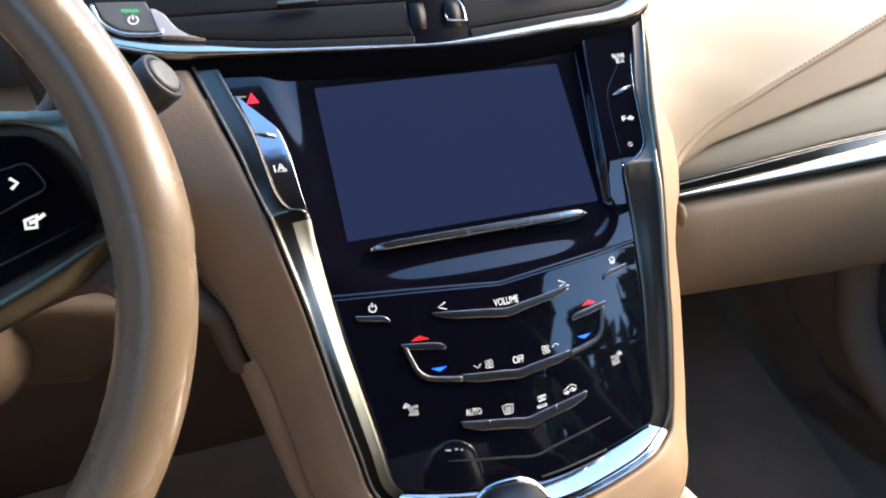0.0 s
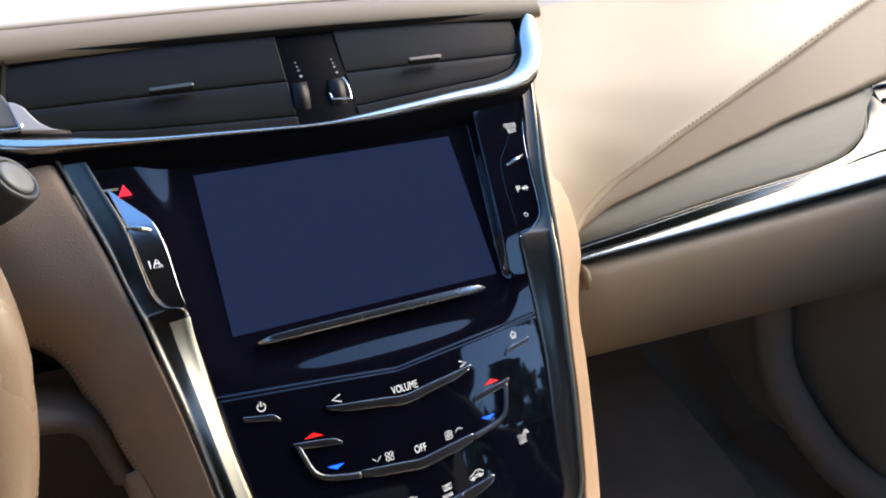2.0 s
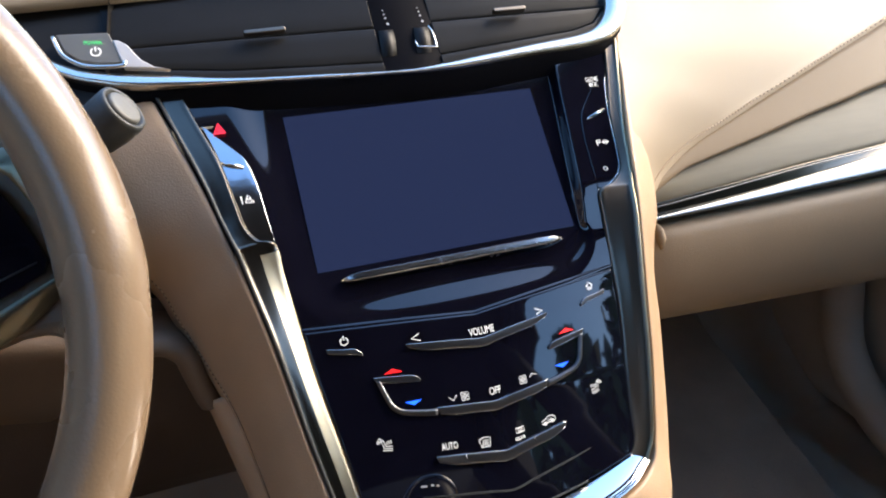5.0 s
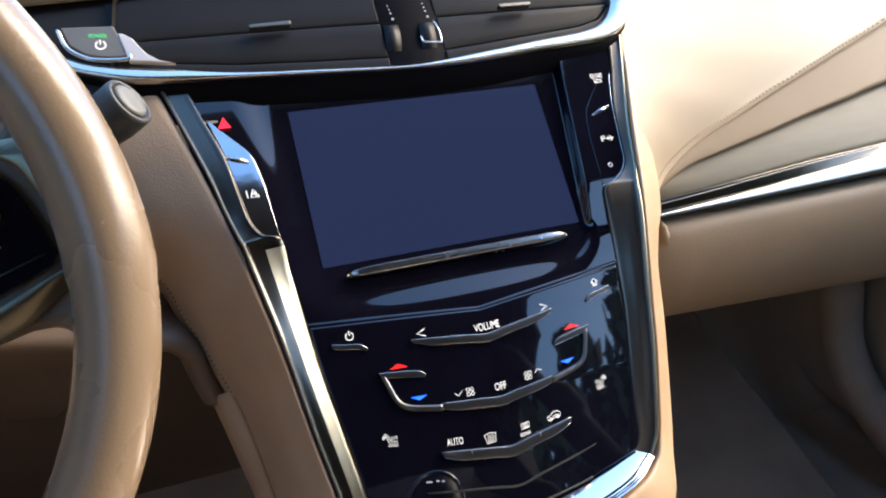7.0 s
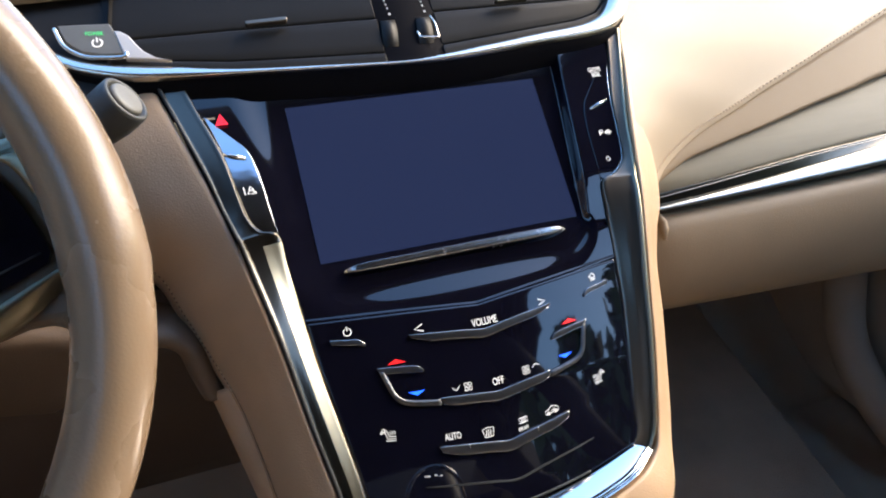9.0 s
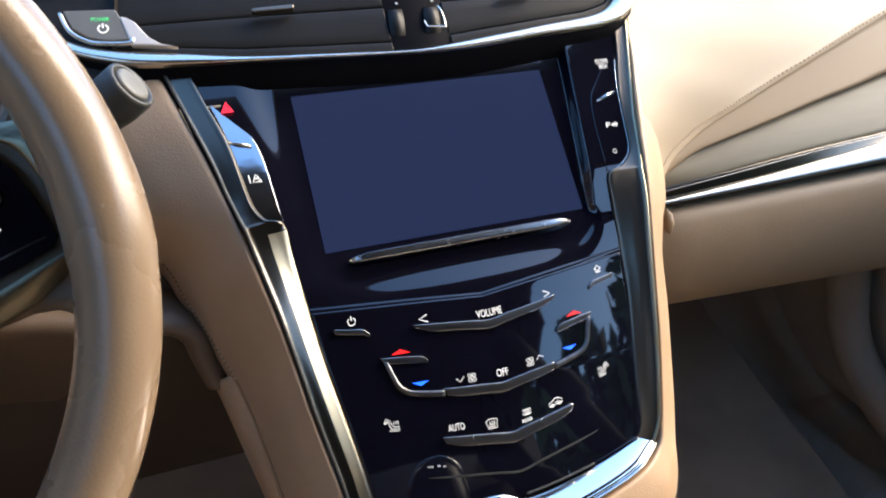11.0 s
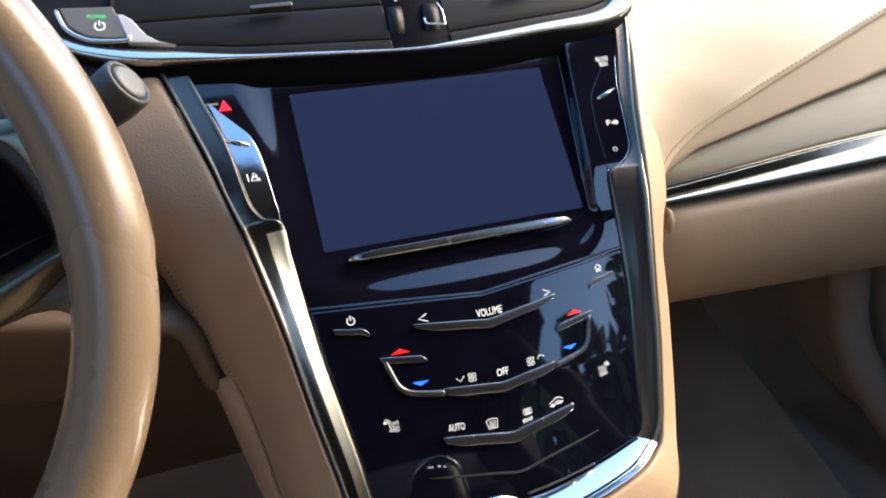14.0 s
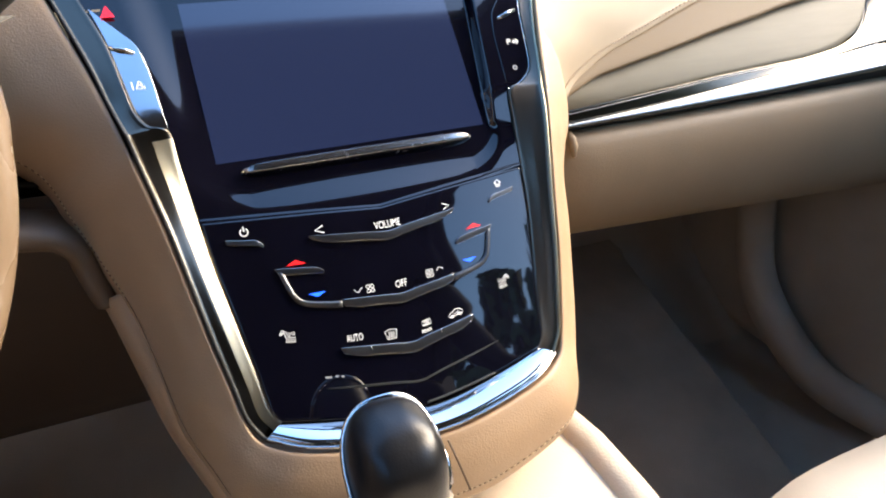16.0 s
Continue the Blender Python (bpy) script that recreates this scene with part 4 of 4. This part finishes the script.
# chrome strip below the vent, thin in the middle, thick and turned up at both ends
LO = [(-0.232, 0.118), (-0.222, 0.100), (-0.205, 0.0868), (-0.185, 0.0789), (-0.169, 0.0750), (-0.149, 0.0732), (-0.113, 0.0713), (-0.065, 0.0686), (-0.009, 0.0660), (0.022, 0.0657), (0.046, 0.0666), (0.089, 0.0704), (0.135, 0.0737), (0.156, 0.0787), (0.1694, 0.0902), (0.1788, 0.1115), (0.1816, 0.1316), (0.1790, 0.1370)]
HI = [(-0.228, 0.121), (-0.217, 0.105), (-0.202, 0.0945), (-0.1836, 0.0885), (-0.1674, 0.0850), (-0.1474, 0.0815), (-0.1124, 0.0750), (-0.0643, 0.0710), (-0.0083, 0.0676), (0.023, 0.0698), (0.048, 0.0729), (0.092, 0.0783), (0.1295, 0.0829), (0.1486, 0.0901), (0.1599, 0.1035), (0.1649, 0.1204), (0.1720, 0.1330), (0.1755, 0.1365)]
a, b = curve([(*p, 0) for p in LO], 120), curve([(*p, 0) for p in HI], 120)
rows = []
for p, q in zip(a, b):
    wid = (q - p).length
    rows.append([vent_at(lerp(p.x, q.x, k), lerp(p.y, q.y, k), h + wid * g) for k, h, g in ((0, -0.010, 0), (0, 0.0, 0.08), (0.06, 0.0005, 0.17), (0.3, 0.0006, 0.18), (0.65, 0.0005, 0.12), (0.95, 0.0, 0.02), (1, -0.0008, -0.06), (1.0, -0.016, -0.06))])
part("chrome_strip", grid(rows), VENTCHROME, vent, "polished chrome strip, thick at both ends")
# dark lip between the strip and the stack
rows = [[vent_at(p.x, p.y - k, h) for k, h in ((-0.002, -0.003), (0.001, -0.003), (0.004, -0.006), (0.008, -0.010), (0.012, -0.018))] for p in a]
part("vent_lip", grid(rows), LIPBLACK, vent, "gloss black lip")
# satin flare beside the power button
fl = [(-0.1775, 0.1075), (-0.1740, 0.1068), (-0.1694, 0.1030), (-0.1665, 0.0975), (-0.1630, 0.0920), (-0.1570, 0.0870), (-0.1477, 0.0838), (-0.162, 0.0862), (-0.1732, 0.0880)]
rows = [[vent_at(u, v, -0.005 - 0.012 * smooth(-0.27, -0.31, u)) for u in [lerp(-0.174, -0.32, i / 12) for i in range(13)]] for v in (0.070, 0.085, 0.10, 0.12, 0.1385)]
part("vent_wing", grid(rows), VENTBLACK, vent, "black panel behind the power button")
bevel(part("satin_flare", slab(fl, lambda p, q, h: vent_at(p, q, h), 0.004, lift=-0.001), PALESATIN, vent, "pale satin metal flare", flat=True), 0.0008)
btn = [(-0.2075, 0.1150), (-0.2040, 0.1030), (-0.1960, 0.0955), (-0.1860, 0.0925), (-0.1745, 0.0915), (-0.1735, 0.0935), (-0.1775, 0.1085), (-0.1790, 0.1130)]
frame_o = [(-0.2092, 0.1135), (-0.2052, 0.1010), (-0.1962, 0.0932), (-0.1860, 0.0905), (-0.1740, 0.0897), (-0.1722, 0.0925)]
power = part("power_button", slab(btn, lambda p, q, h: vent_at(p, q, h), 0.0035, lift=-0.001), GREYCAP, vent, "grey power button", flat=True)
bevel(power, 0.0008)
part("button_frame", tube([vent_at(p.x, p.y, 0.0022) for p in curve([(*p, 0) for p in frame_o], 40)], 0.0014, 8), VENTCHROME, power, "bright chrome frame")
word_part("power_word", "POWER", 0.0026, 0.0098, lambda p, q, h: vent_at(-0.1880 + p, 0.1068 + q - 0.10 * p, 0.0029), GREENLIT, power, 0.0, "lit green word")
part("power_symbol", strokes([circle(0, 0, 0.0027, 16, 120, 420), [(0, 0.0036), (0, 0.0004)]], 0.0008, lambda p, q, h: vent_at(-0.1872 + p, 0.1005 + q, 0.0029)), WHITELIT, power)

# hood over the vent and the dash top behind it
hood = thing("vent_hood", W(0, 0.16, -0.05), "tan leather hood over the centre vent with a fine seam", "dashboard")
rows = []
for i in range(60):
    u = lerp(-0.36, 0.19, i / 59)
    c = 0.0015 * math.cos(u * 12)
    v0 = 0.1355 - 0.05 * u * u + c
    prof = ((v0 + 0.014, -0.012), (v0 + 0.0045, 0.0085), (v0 + 0.002, 0.0125), (v0 + 0.007, 0.0158), (v0 + 0.016, 0.0156), (v0 + 0.0245, 0.0136), (v0 + 0.0252, 0.0124), (v0 + 0.026, 0.0132), (v0 + 0.033, 0.009), (v0 + 0.045, -0.004))
    row = [W(u, v, w) for v, w in prof]
    last_p = row[-1]
    row += [last_p + Vector((0, 0.06, 0.006)), last_p + Vector((0, 0.2, 0.0)), last_p + Vector((0, 0.5, -0.05))]
    rows.append(row)
part("front_roll", grid([r[:7] for r in rows]), DASHSKIN, hood, "rolled tan leather front edge")
part("top_skin", grid([[r[6] - WD * 0.001] + r[7:] for r in rows]), HOODSUNLIT, hood, "leather top behind the seam, coloured as sunlit")

# ---- steering wheel ----
WC = W(-0.361, -0.069, 0.123)
b17 = radians(17)
WE2 = VD * math.cos(b17) + WD * math.sin(b17)
WN = -VD * math.sin(b17) + WD * math.cos(b17)


def SW(a, b, c=0.0):
    return WC + Vector((a, 0, 0)) + WE2 * b + WN * c


wheel = thing("steering_wheel", WC, "leather wrapped steering wheel with chrome edged spoke controls", "steering wheel")
rows = []
for i in range(120):
    th = i / 120 * math.tau
    grip = 1 + 0.10 * math.exp(-((th - math.pi * 0.30) / 0.25) ** 2) + 0.06 * math.exp(-((th - 0.0) / 0.3) ** 2)
    row = []
    for k in range(20):
        p = k / 20 * math.tau
        r = 0.175 + 0.0158 * grip * math.cos(p)
        row.append(SW(r * math.cos(th), r * math.sin(th), 0.0172 * math.sin(p) * (1 if math.sin(p) > 0 else 0.9)))
    rows.append(row)
rows.append(rows[0])
bm = grid(rows, ring=True)
bmesh.ops.remove_doubles(bm, verts=bm.verts, dist=1e-6)
part("rim", fix(bm), WHEELSKIN, wheel, "shiny worn tan leather rim")
sp = [(0.050, 0.060), (0.100, 0.0555), (0.130, 0.0555), (0.139, 0.0585), (0.144, 0.066), (0.150, 0.078), (0.170, 0.050), (0.172, 0.0), (0.170, -0.040), (0.157, -0.028), (0.152, -0.0205), (0.140, -0.0205), (0.128, -0.0235), (0.110, -0.029), (0.050, -0.052)]
for s in (1, -1):
    ob = part("spoke", slab([(s * x, y) for x, y in sp], lambda p, q, h: SW(p, q, h - 0.026), 0.011), WHEELSKIN, wheel, "leather covered spoke", flat=True)
    bevel(ob, 0.005, 4)
bm = slab(circle(0, -0.005, 0.085, 40)[:-1], lambda p, q, h: SW(p, q * 0.85, h - 0.03), 0.03)
bevel(part("hub", bm, WHEELSKIN, wheel, "padded leather hub", flat=True), 0.010, 5)

for s in (1, -1):
    oo = [(0.075, 0.050), (0.105, 0.0520), (0.1277, 0.0517), (0.1373, 0.0497), (0.1466, 0.0446), (0.1529, 0.0335), (0.1588, 0.0189), (0.1613, 0.0081), (0.1594, 0.0033), (0.1490, -0.0015), (0.1160, -0.0165), (0.090, -0.0275), (0.072, -0.034)]
    ii = [(0.078, 0.045), (0.105, 0.0478), (0.1262, 0.0474), (0.1360, 0.0462), (0.1430, 0.0385), (0.1480, 0.0290), (0.1530, 0.0160), (0.1550, 0.0092), (0.1527, 0.0044), (0.1450, 0.0008), (0.1161, -0.0113), (0.090, -0.0225), (0.076, -0.029)]
    a, b = curve([(s * x, y, 0) for x, y in oo], 70), curve([(s * x, y, 0) for x, y in ii], 70)
    rows = [[SW(lerp(p.x, q.x, k), lerp(p.y, q.y, k), h) for k, h in ((0, -0.016), (0.0, -0.006), (0.2, -0.0035), (0.5, -0.0030), (0.58, -0.0045), (0.66, -0.0045), (0.72, -0.0032), (0.9, -0.0050), (1.0, -0.0090), (1.0, -0.016))] for p, q in zip(a, b)]
    rows = []
    for i, p in enumerate(a):
        d = (a[min(i + 1, 69)] - a[max(i - 1, 0)]).normalized() * s
        n = Vector((d.y, -d.x, 0)) * -1
        if n.dot(p - Vector((s * 0.11, 0.01, 0))) < 0:
            n = -n
        to_rim = max(0.004, 0.166 - p.length)
        side = smooth(0.25, 0.8, n.x * s)
        q = p + n * lerp(0.006, min(0.03, to_rim), side)
        rows.append([SW(lerp(p.x, q.x, k), lerp(p.y, q.y, k), lerp(-0.0068, lerp(-0.012, -0.0055, side), smooth(0, 1, k)) + h) for k, h in ((0, -0.010), (0.0, 0.0), (0.1, 0.0006), (0.3, 0.0008), (0.6, 0.0006), (0.9, 0.0), (1.0, -0.001), (1.0, -0.012))])
    part("spoke_skin", grid(rows), WHEELSKIN, wheel, "padded leather round the switch pad")
    part("spoke_trim", grid(rows), SATINCHROME, wheel, "polished chrome spoke edging")
    ob = part("switch_pad", slab([(s * x, y) for x, y in ii], lambda p, q, h: SW(p, q, h - 0.014), 0.0050), GLOSS, wheel, "gloss black switch pad", flat=True)
    tog = [(0.100, 0.027), (0.115, 0.0335), (0.1244, 0.0336), (0.1326, 0.0352), (0.1361, 0.0325), (0.1389, 0.0249), (0.130, 0.0208), (0.1215, 0.0171), (0.100, 0.010)]
    t = part("toggle", slab([(s * x, y) for x, y in tog], lambda p, q, h: SW(p, q, h - 0.0096), 0.0035), GLOSS, ob, "gloss black toggle with a fine edge", flat=True)
    bevel(t, 0.0008)
    part("toggle_edge", tube([SW(s * p.x, p.y, -0.0066) for p in curve([(*q, 0) for q in tog], 50)], 0.0005, 6), TOUCHBAR, ob, "fine metal edge")
    part("pad_line", tube([SW(s * 0.1000, -0.0095, -0.0089), SW(s * 0.1176, -0.0030, -0.0089), SW(s * 0.1514, 0.0091, -0.0089)], 0.0005, 6), TOUCHBAR, ob)
    part("arrow_mark", strokes([[(-0.0012, 0.0022), (0.0014, 0), (-0.0012, -0.0022)]], 0.0013, lambda p, q, h, s=s: SW(s * 0.1283 + p, 0.0279 + q, h - 0.0058)), WHITELIT, t)
    part("horn_mark", strokes([[(-0.0032, 0.0014), (-0.0032, -0.0016), (0.0006, -0.0026), (0.0014, 0.0020), (-0.0032, 0.0014)], [(-0.0018, 0.0), (0.0006, 0.0)], [(0.0016, 0.0004), (0.0044, 0.0016)]], 0.0016, lambda p, q, h, s=s: SW(s * 0.1322 + p, 0.0122 + q + 0.2 * p, h - 0.0084)), WHITELIT, ob)

# ---- stalk behind the wheel ----
stalk = thing("wiper_stalk", W(-0.26, 0.03, 0.03), "grey wiper stalk ending in a pale round knob", "stalk")
tip, root = Vector((-0.1745, -0.015, 0.6865)), W(-0.270, 0.020, 0.030)
ax = Vector((0.762, -0.254, 0.583)).normalized()
side = ax.cross(Vector((0, 0, 1))).normalized()
lift_ = side.cross(ax)


def disc(c, r, n=32):
    return [c + r * (math.cos(k * math.tau / n) * side + math.sin(k * math.tau / n) * lift_) for k in range(n)]


part("stalk_arm", tube(curve([root, root.lerp(tip, 0.5) + Vector((0, 0, -0.004)), tip - ax * 0.012], 12), [0.008] * 12, 12), BLACKPLASTIC, stalk)
R0 = 0.0138
rows = [disc(tip + ax * h, r) for h, r in ((-0.024, R0 * 0.74), (-0.022, R0 * 0.90), (-0.012, R0), (-0.001, R0), (0.001, R0 * 0.97), (0.0016, R0 * 0.90), (0.0012, R0 * 0.80), (-0.001, R0 * 0.76))]
knob = part("knob_barrel", fix(grid(rows, ring=True, cap=True)), GREYPLASTIC, stalk, "dark grey ribbed barrel")
rows = [disc(tip + ax * h, r) for h, r in ((-0.001, R0 * 0.70), (0.0012, R0 * 0.70), (0.0022, R0 * 0.66), (0.0026, R0 * 0.55), (0.0027, R0 * 0.2))]
part("knob_cap", fix(grid(rows, ring=True, cap=True)), GREYCAP, knob, "pale grey end cap")

# ---- driver's side: knee bolster, column, cluster, pedals ----
bol = thing("knee_bolster", (-0.35, 0.02, 0.45), "brown knee bolster below the steering column", "dash panel")
band = curve([(-0.74, 0.0, 0.585), (-0.50, -0.01, 0.580), (-0.36, -0.016, 0.574), (-0.26, -0.021, 0.562), (-0.215, -0.025, 0.5525), (-0.190, -0.027, 0.5485), (-0.1775, -0.028, 0.5450), (-0.1690, -0.029, 0.5350), (-0.1650, -0.031, 0.5190), (-0.1605, -0.034, 0.5030)], 80)
rows = []
for i, p in enumerate(band):
    d = band[min(i + 1, 79)] - band[max(i - 1, 0)]
    inn = Vector((-d.z, 0, d.x)).normalized()
    g = smooth(-0.18, -0.25, p.x)
    rows.append([p + inn * lerp(o, o2, g) + Vector((0, lerp(y, y2, g), 0)) for o, y, o2, y2 in ((0.001, 0.05, 0.001, 0.05), (0.0060, 0.014, 0.0060, 0.014), (0.0065, 0.004, 0.0065, 0.004), (0.003, -0.002, 0.003, -0.002), (-0.002, -0.002, -0.003, -0.002), (-0.0065, 0.003, -0.010, 0.002), (-0.009, 0.012, -0.020, 0.008), (-0.0105, 0.03, -0.045, 0.020), (-0.018, 0.06, -0.075, 0.038), (-0.035, 0.12, -0.100, 0.070), (-0.07, 0.22, -0.110, 0.220))])
rows.append([p + Vector((0.004, 0.006, -0.001)) for p in rows[-1]])
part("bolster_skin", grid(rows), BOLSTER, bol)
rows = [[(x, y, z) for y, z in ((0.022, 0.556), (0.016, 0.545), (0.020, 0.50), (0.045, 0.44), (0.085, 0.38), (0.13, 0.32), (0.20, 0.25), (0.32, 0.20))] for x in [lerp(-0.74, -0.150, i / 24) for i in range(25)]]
part("knee_panel", grid(rows), KNEESHADE, bol, "brown moulded panel below the ledge, darkened for shade")
part("lower_dash", box((-0.72, 0.03, 0.50), (-0.13, 0.30, 0.66)), BLACKPLASTIC, bol, "dark gap above the bolster")
for k in range(3):
    part("gap_slat", tube([(-0.30, 0.026, 0.572 - 0.010 * k), (-0.14, 0.022, 0.560 - 0.010 * k)], 0.0022, 6), BLACKPLASTIC, bol)
upper = thing("driver_dash", (-0.4, 0.1, 0.6), "tan driver side dashboard behind the wheel", "dashboard")
rows = []
for i in range(30):
    x = lerp(-0.74, -0.188, i / 29)
    rows.append([(x, y, z) for z, y in ((0.575, 0.06), (0.580, 0.030), (0.60, 0.024), (0.64, 0.036), (0.68, 0.055), (0.71, 0.075), (0.735, 0.105), (0.75, 0.15), (0.75, 0.25))])
part("dash_face", grid(rows), LEATHER, upper)
column = thing("steering_column", (-0.361, -0.1, 0.5), "brown plastic steering column shroud", "steering column")
rows = []
for k in range(14):
    t = k / 13
    c = SW(0, -0.01, lerp(-0.035, -0.17, t))
    w_, h_ = lerp(0.062, 0.085, t), lerp(0.045, 0.07, t)
    rows.append([c + Vector((w_ * math.copysign(abs(math.cos(a)) ** 0.5, math.cos(a)), 0, 0)) + WE2 * (h_ * math.copysign(abs(math.sin(a)) ** 0.5, math.sin(a)) - 0.01) for a in [q / 32 * math.tau for q in range(32)]])
part("shroud", fix(grid(rows, ring=True, cap=True)), BOLSTER, column)
part("shroud_collar", tube([SW(0, 0, -0.028), SW(0, 0, -0.05)], 0.05, 24), BLACKPLASTIC, column)
cluster = thing("instrument_cluster", (-0.38, 0.05, 0.7), "dark instrument cluster under its hood", "instrument panel")
o = [(-0.50, 0.60), (-0.24, 0.60), (-0.225, 0.64), (-0.235, 0.70), (-0.27, 0.735), (-0.47, 0.735), (-0.505, 0.70), (-0.515, 0.64)]
part("cluster_glass", slab(o, lambda p, q, h: Vector((p, 0.030 + 0.45 * (q - 0.6) - h, q)), 0.008), GLOSS, cluster, flat=True)
part("cluster_hood", tube(curve([(p, -0.005 + 0.3 * (q - 0.6), q) for p, q in o[1:] + o[:1]], 40), 0.016, 10), BLACKPLASTIC, cluster)
pedal = thing("brake_pedal", (-0.43, 0.30, 0.16), "black brake pedal with a glint drawn along its edge", "pedal")
bevel(part("pedal_pad", slab([(-0.50, 0.190), (-0.36, 0.195), (-0.362, 0.252), (-0.395, 0.241), (-0.416, 0.226), (-0.50, 0.215)], lambda p, q, h: Vector((p, 0.262 + h + 0.3 * (q - 0.2), q)), 0.012), BLACKPLASTIC, pedal, flat=True), 0.003, 2)
part("pedal_arm", tube([(-0.44, 0.275, 0.21), (-0.44, 0.34, 0.34), (-0.44, 0.40, 0.50)], 0.010, 8), BLACKPLASTIC, pedal)
# chrome tube stands in for the thin reflection along the pad
part("edge_glint", tube(curve([(-0.4141, 0.262, 0.2288), (-0.3947, 0.265, 0.242), (-0.364, 0.270, 0.2531)], 12), 0.0012, 6), CHROME, pedal, "chrome line drawn as a glint")

# ---- gear selector ----
gear = thing("gear_selector", (-0.044, -0.197, 0.352), "black leather gear selector knob with bright metal edging", "gear lever")
GB = Vector((-0.0440, -0.197, 0.0090))
KNOB = ((0.335, 0.000, 0.017, 0.016), (0.385, 0.000, 0.019, 0.018), (0.41, -0.002, 0.0222, 0.022), (0.435, -0.003, 0.0252, 0.026), (0.455, -0.004, 0.0266, 0.029), (0.470, -0.004, 0.0264, 0.030), (0.482, -0.003, 0.0250, 0.0285), (0.4905, -0.001, 0.0218, 0.024), (0.4955, 0.001, 0.0160, 0.018), (0.4985, 0.002, 0.0085, 0.010), (0.4992, 0.002, 0.002, 0.002))


KNOB_FINE = [[(p.x, p.y) for p in curve([(r[0], r[k], 0) for r in KNOB], 121)] for k in (1, 2, 3)]


def knob_at(z, a, out=0.0):
    """A point of the knob's skin at height z and angle a."""
    y, rx, ry = (0.88 * table(KNOB_FINE[k], z) for k in (0, 1, 2))
    return GB + Vector(((rx + out) * math.copysign(abs(math.cos(a)) ** 0.72, math.cos(a)), y + (ry + out) * math.copysign(abs(math.sin(a)) ** 0.72, math.sin(a)), z))


heights = [p.x for p in curve([(r[0], 0, 0) for r in KNOB], 41)]
part("knob", fix(grid([[knob_at(z, q / 40 * math.tau) for q in range(40)] for z in heights], ring=True, cap=True)), GEARSKIN, gear)
lip = [knob_at(lerp(0.372, 0.455, k / 8), -0.50, 0.0004) for k in range(8)]
lip += [knob_at(0.455 + 0.0405 * math.sin(k / 36 * math.pi) ** 0.8, lerp(-0.50, math.pi + 0.22, k / 36), 0.0006) for k in range(37)]
lip += [knob_at(lerp(0.455, 0.372, k / 8), math.pi + 0.22, 0.0004) for k in range(1, 9)]
part("edge_strip", tube(lip, 0.0017, 8), CHROME, gear, "bright metal edging")
part("boot", tube([GB + Vector((0, 0, 0.330)), GB + Vector((0, 0, 0.346)), GB + Vector((0, 0, 0.358))], [0.05, 0.045, 0.024], 20), BLACKPLASTIC, gear, "black rubber boot")

# ---- passenger seat ----
seat = thing("passenger_chair", (0.42, -0.5, 0.06), "cream leather passenger seat cushion", "car seat")
rows = []
for i in range(25):
    x = lerp(0.175, 0.70, i / 24)
    e = 1 - (2 * i / 24 - 1) ** 8
    row = []
    for y, z in ((-0.215, 0.10), (-0.195, 0.25), (-0.190, 0.30), (-0.203, 0.340), (-0.24, 0.358), (-0.35, 0.350), (-0.55, 0.315), (-0.75, 0.30), (-0.76, 0.10)):
        row.append((x, y - 0.03 * (1 - e), 0.10 + (z - 0.10) * (0.55 + 0.45 * e)))
    rows.append(row)
part("cushion", fix(grid(rows)), CREAM, seat)

# ---- far side of the passenger footwell and its vent ----
well = thing("footwell_liner", (0.45, 0.3, 0.06), "dark footwell liner with a moulded edge", "car interior")
rows = []
for i in range(20):
    x = lerp(0.14, 0.74, i / 19)
    rows.append([(x, y, z) for y, z in ((0.06, 0.46), (0.20, 0.44), (0.34, 0.40), (0.42, 0.30), (0.45, 0.18), (0.38, 0.10), (0.20, 0.075))])
part("liner", grid(rows), CARPET, well)
pv = thing("passenger_air_vent", (0.60, 0.03, 0.61), "black passenger air vent with chrome lined slats", "air vent")
part("vent_box", slab([(0.592, 0.586), (0.75, 0.596), (0.75, 0.652), (0.610, 0.634), (0.600, 0.630), (0.590, 0.605)], lambda p, q, h: Vector((p, dash_y(q) + 0.010 - h, q)), 0.012), BLACKPLASTIC, pv, flat=True)
for k in range(4):
    z = 0.596 + 0.0105 * k
    part("slat", tube([(0.594 + 0.002 * k, dash_y(z) - 0.004, z), (0.75, dash_y(z) - 0.004, z + 0.008)], 0.0022, 6), GLOSS, pv)
    part("slat_line", tube([(0.598, dash_y(z) - 0.006, z + 0.001), (0.75, dash_y(z) - 0.006, z + 0.009)], 0.0006, 6), TOUCHBAR, pv)
part("liner_ridge", tube(curve([(0.640, 0.20, 0.46), (0.636, 0.185, 0.32), (0.640, 0.16, 0.22), (0.650, 0.10, 0.15), (0.665, 0.03, 0.11), (0.70, -0.06, 0.095)], 30), 0.026, 14), CARPET, well, "soft rounded carpet ridge")
bevel(part("kick_panel", box((0.690, -0.30, 0.08), (0.735, 0.44, 0.47)), CARPET, well, "dark carpeted kick panel", flat=True), 0.02, 3)
mat = thing("floor_mat", (0.36, 0.1, 0.07), "dark carpet floor mat with a bound edge", "floor mat")
o = [(0.20, -0.16), (0.50, -0.16), (0.515, -0.145), (0.521, 0.099), (0.525, 0.214), (0.545, 0.30), (0.55, 0.345), (0.535, 0.36), (0.20, 0.36)]
part("mat_carpet", slab(o, lambda p, q, h: Vector((p, q, 0.064 + 0.30 * smooth(0.15, 0.6, q) + h)), 0.007), MATPILE, mat, flat=True)
part("mat_binding", tube([(p, q, 0.071 + 0.30 * smooth(0.15, 0.6, q)) for p, q in o[1:6]], 0.004, 6), SHELLSOFT, mat, "dark bound edge")
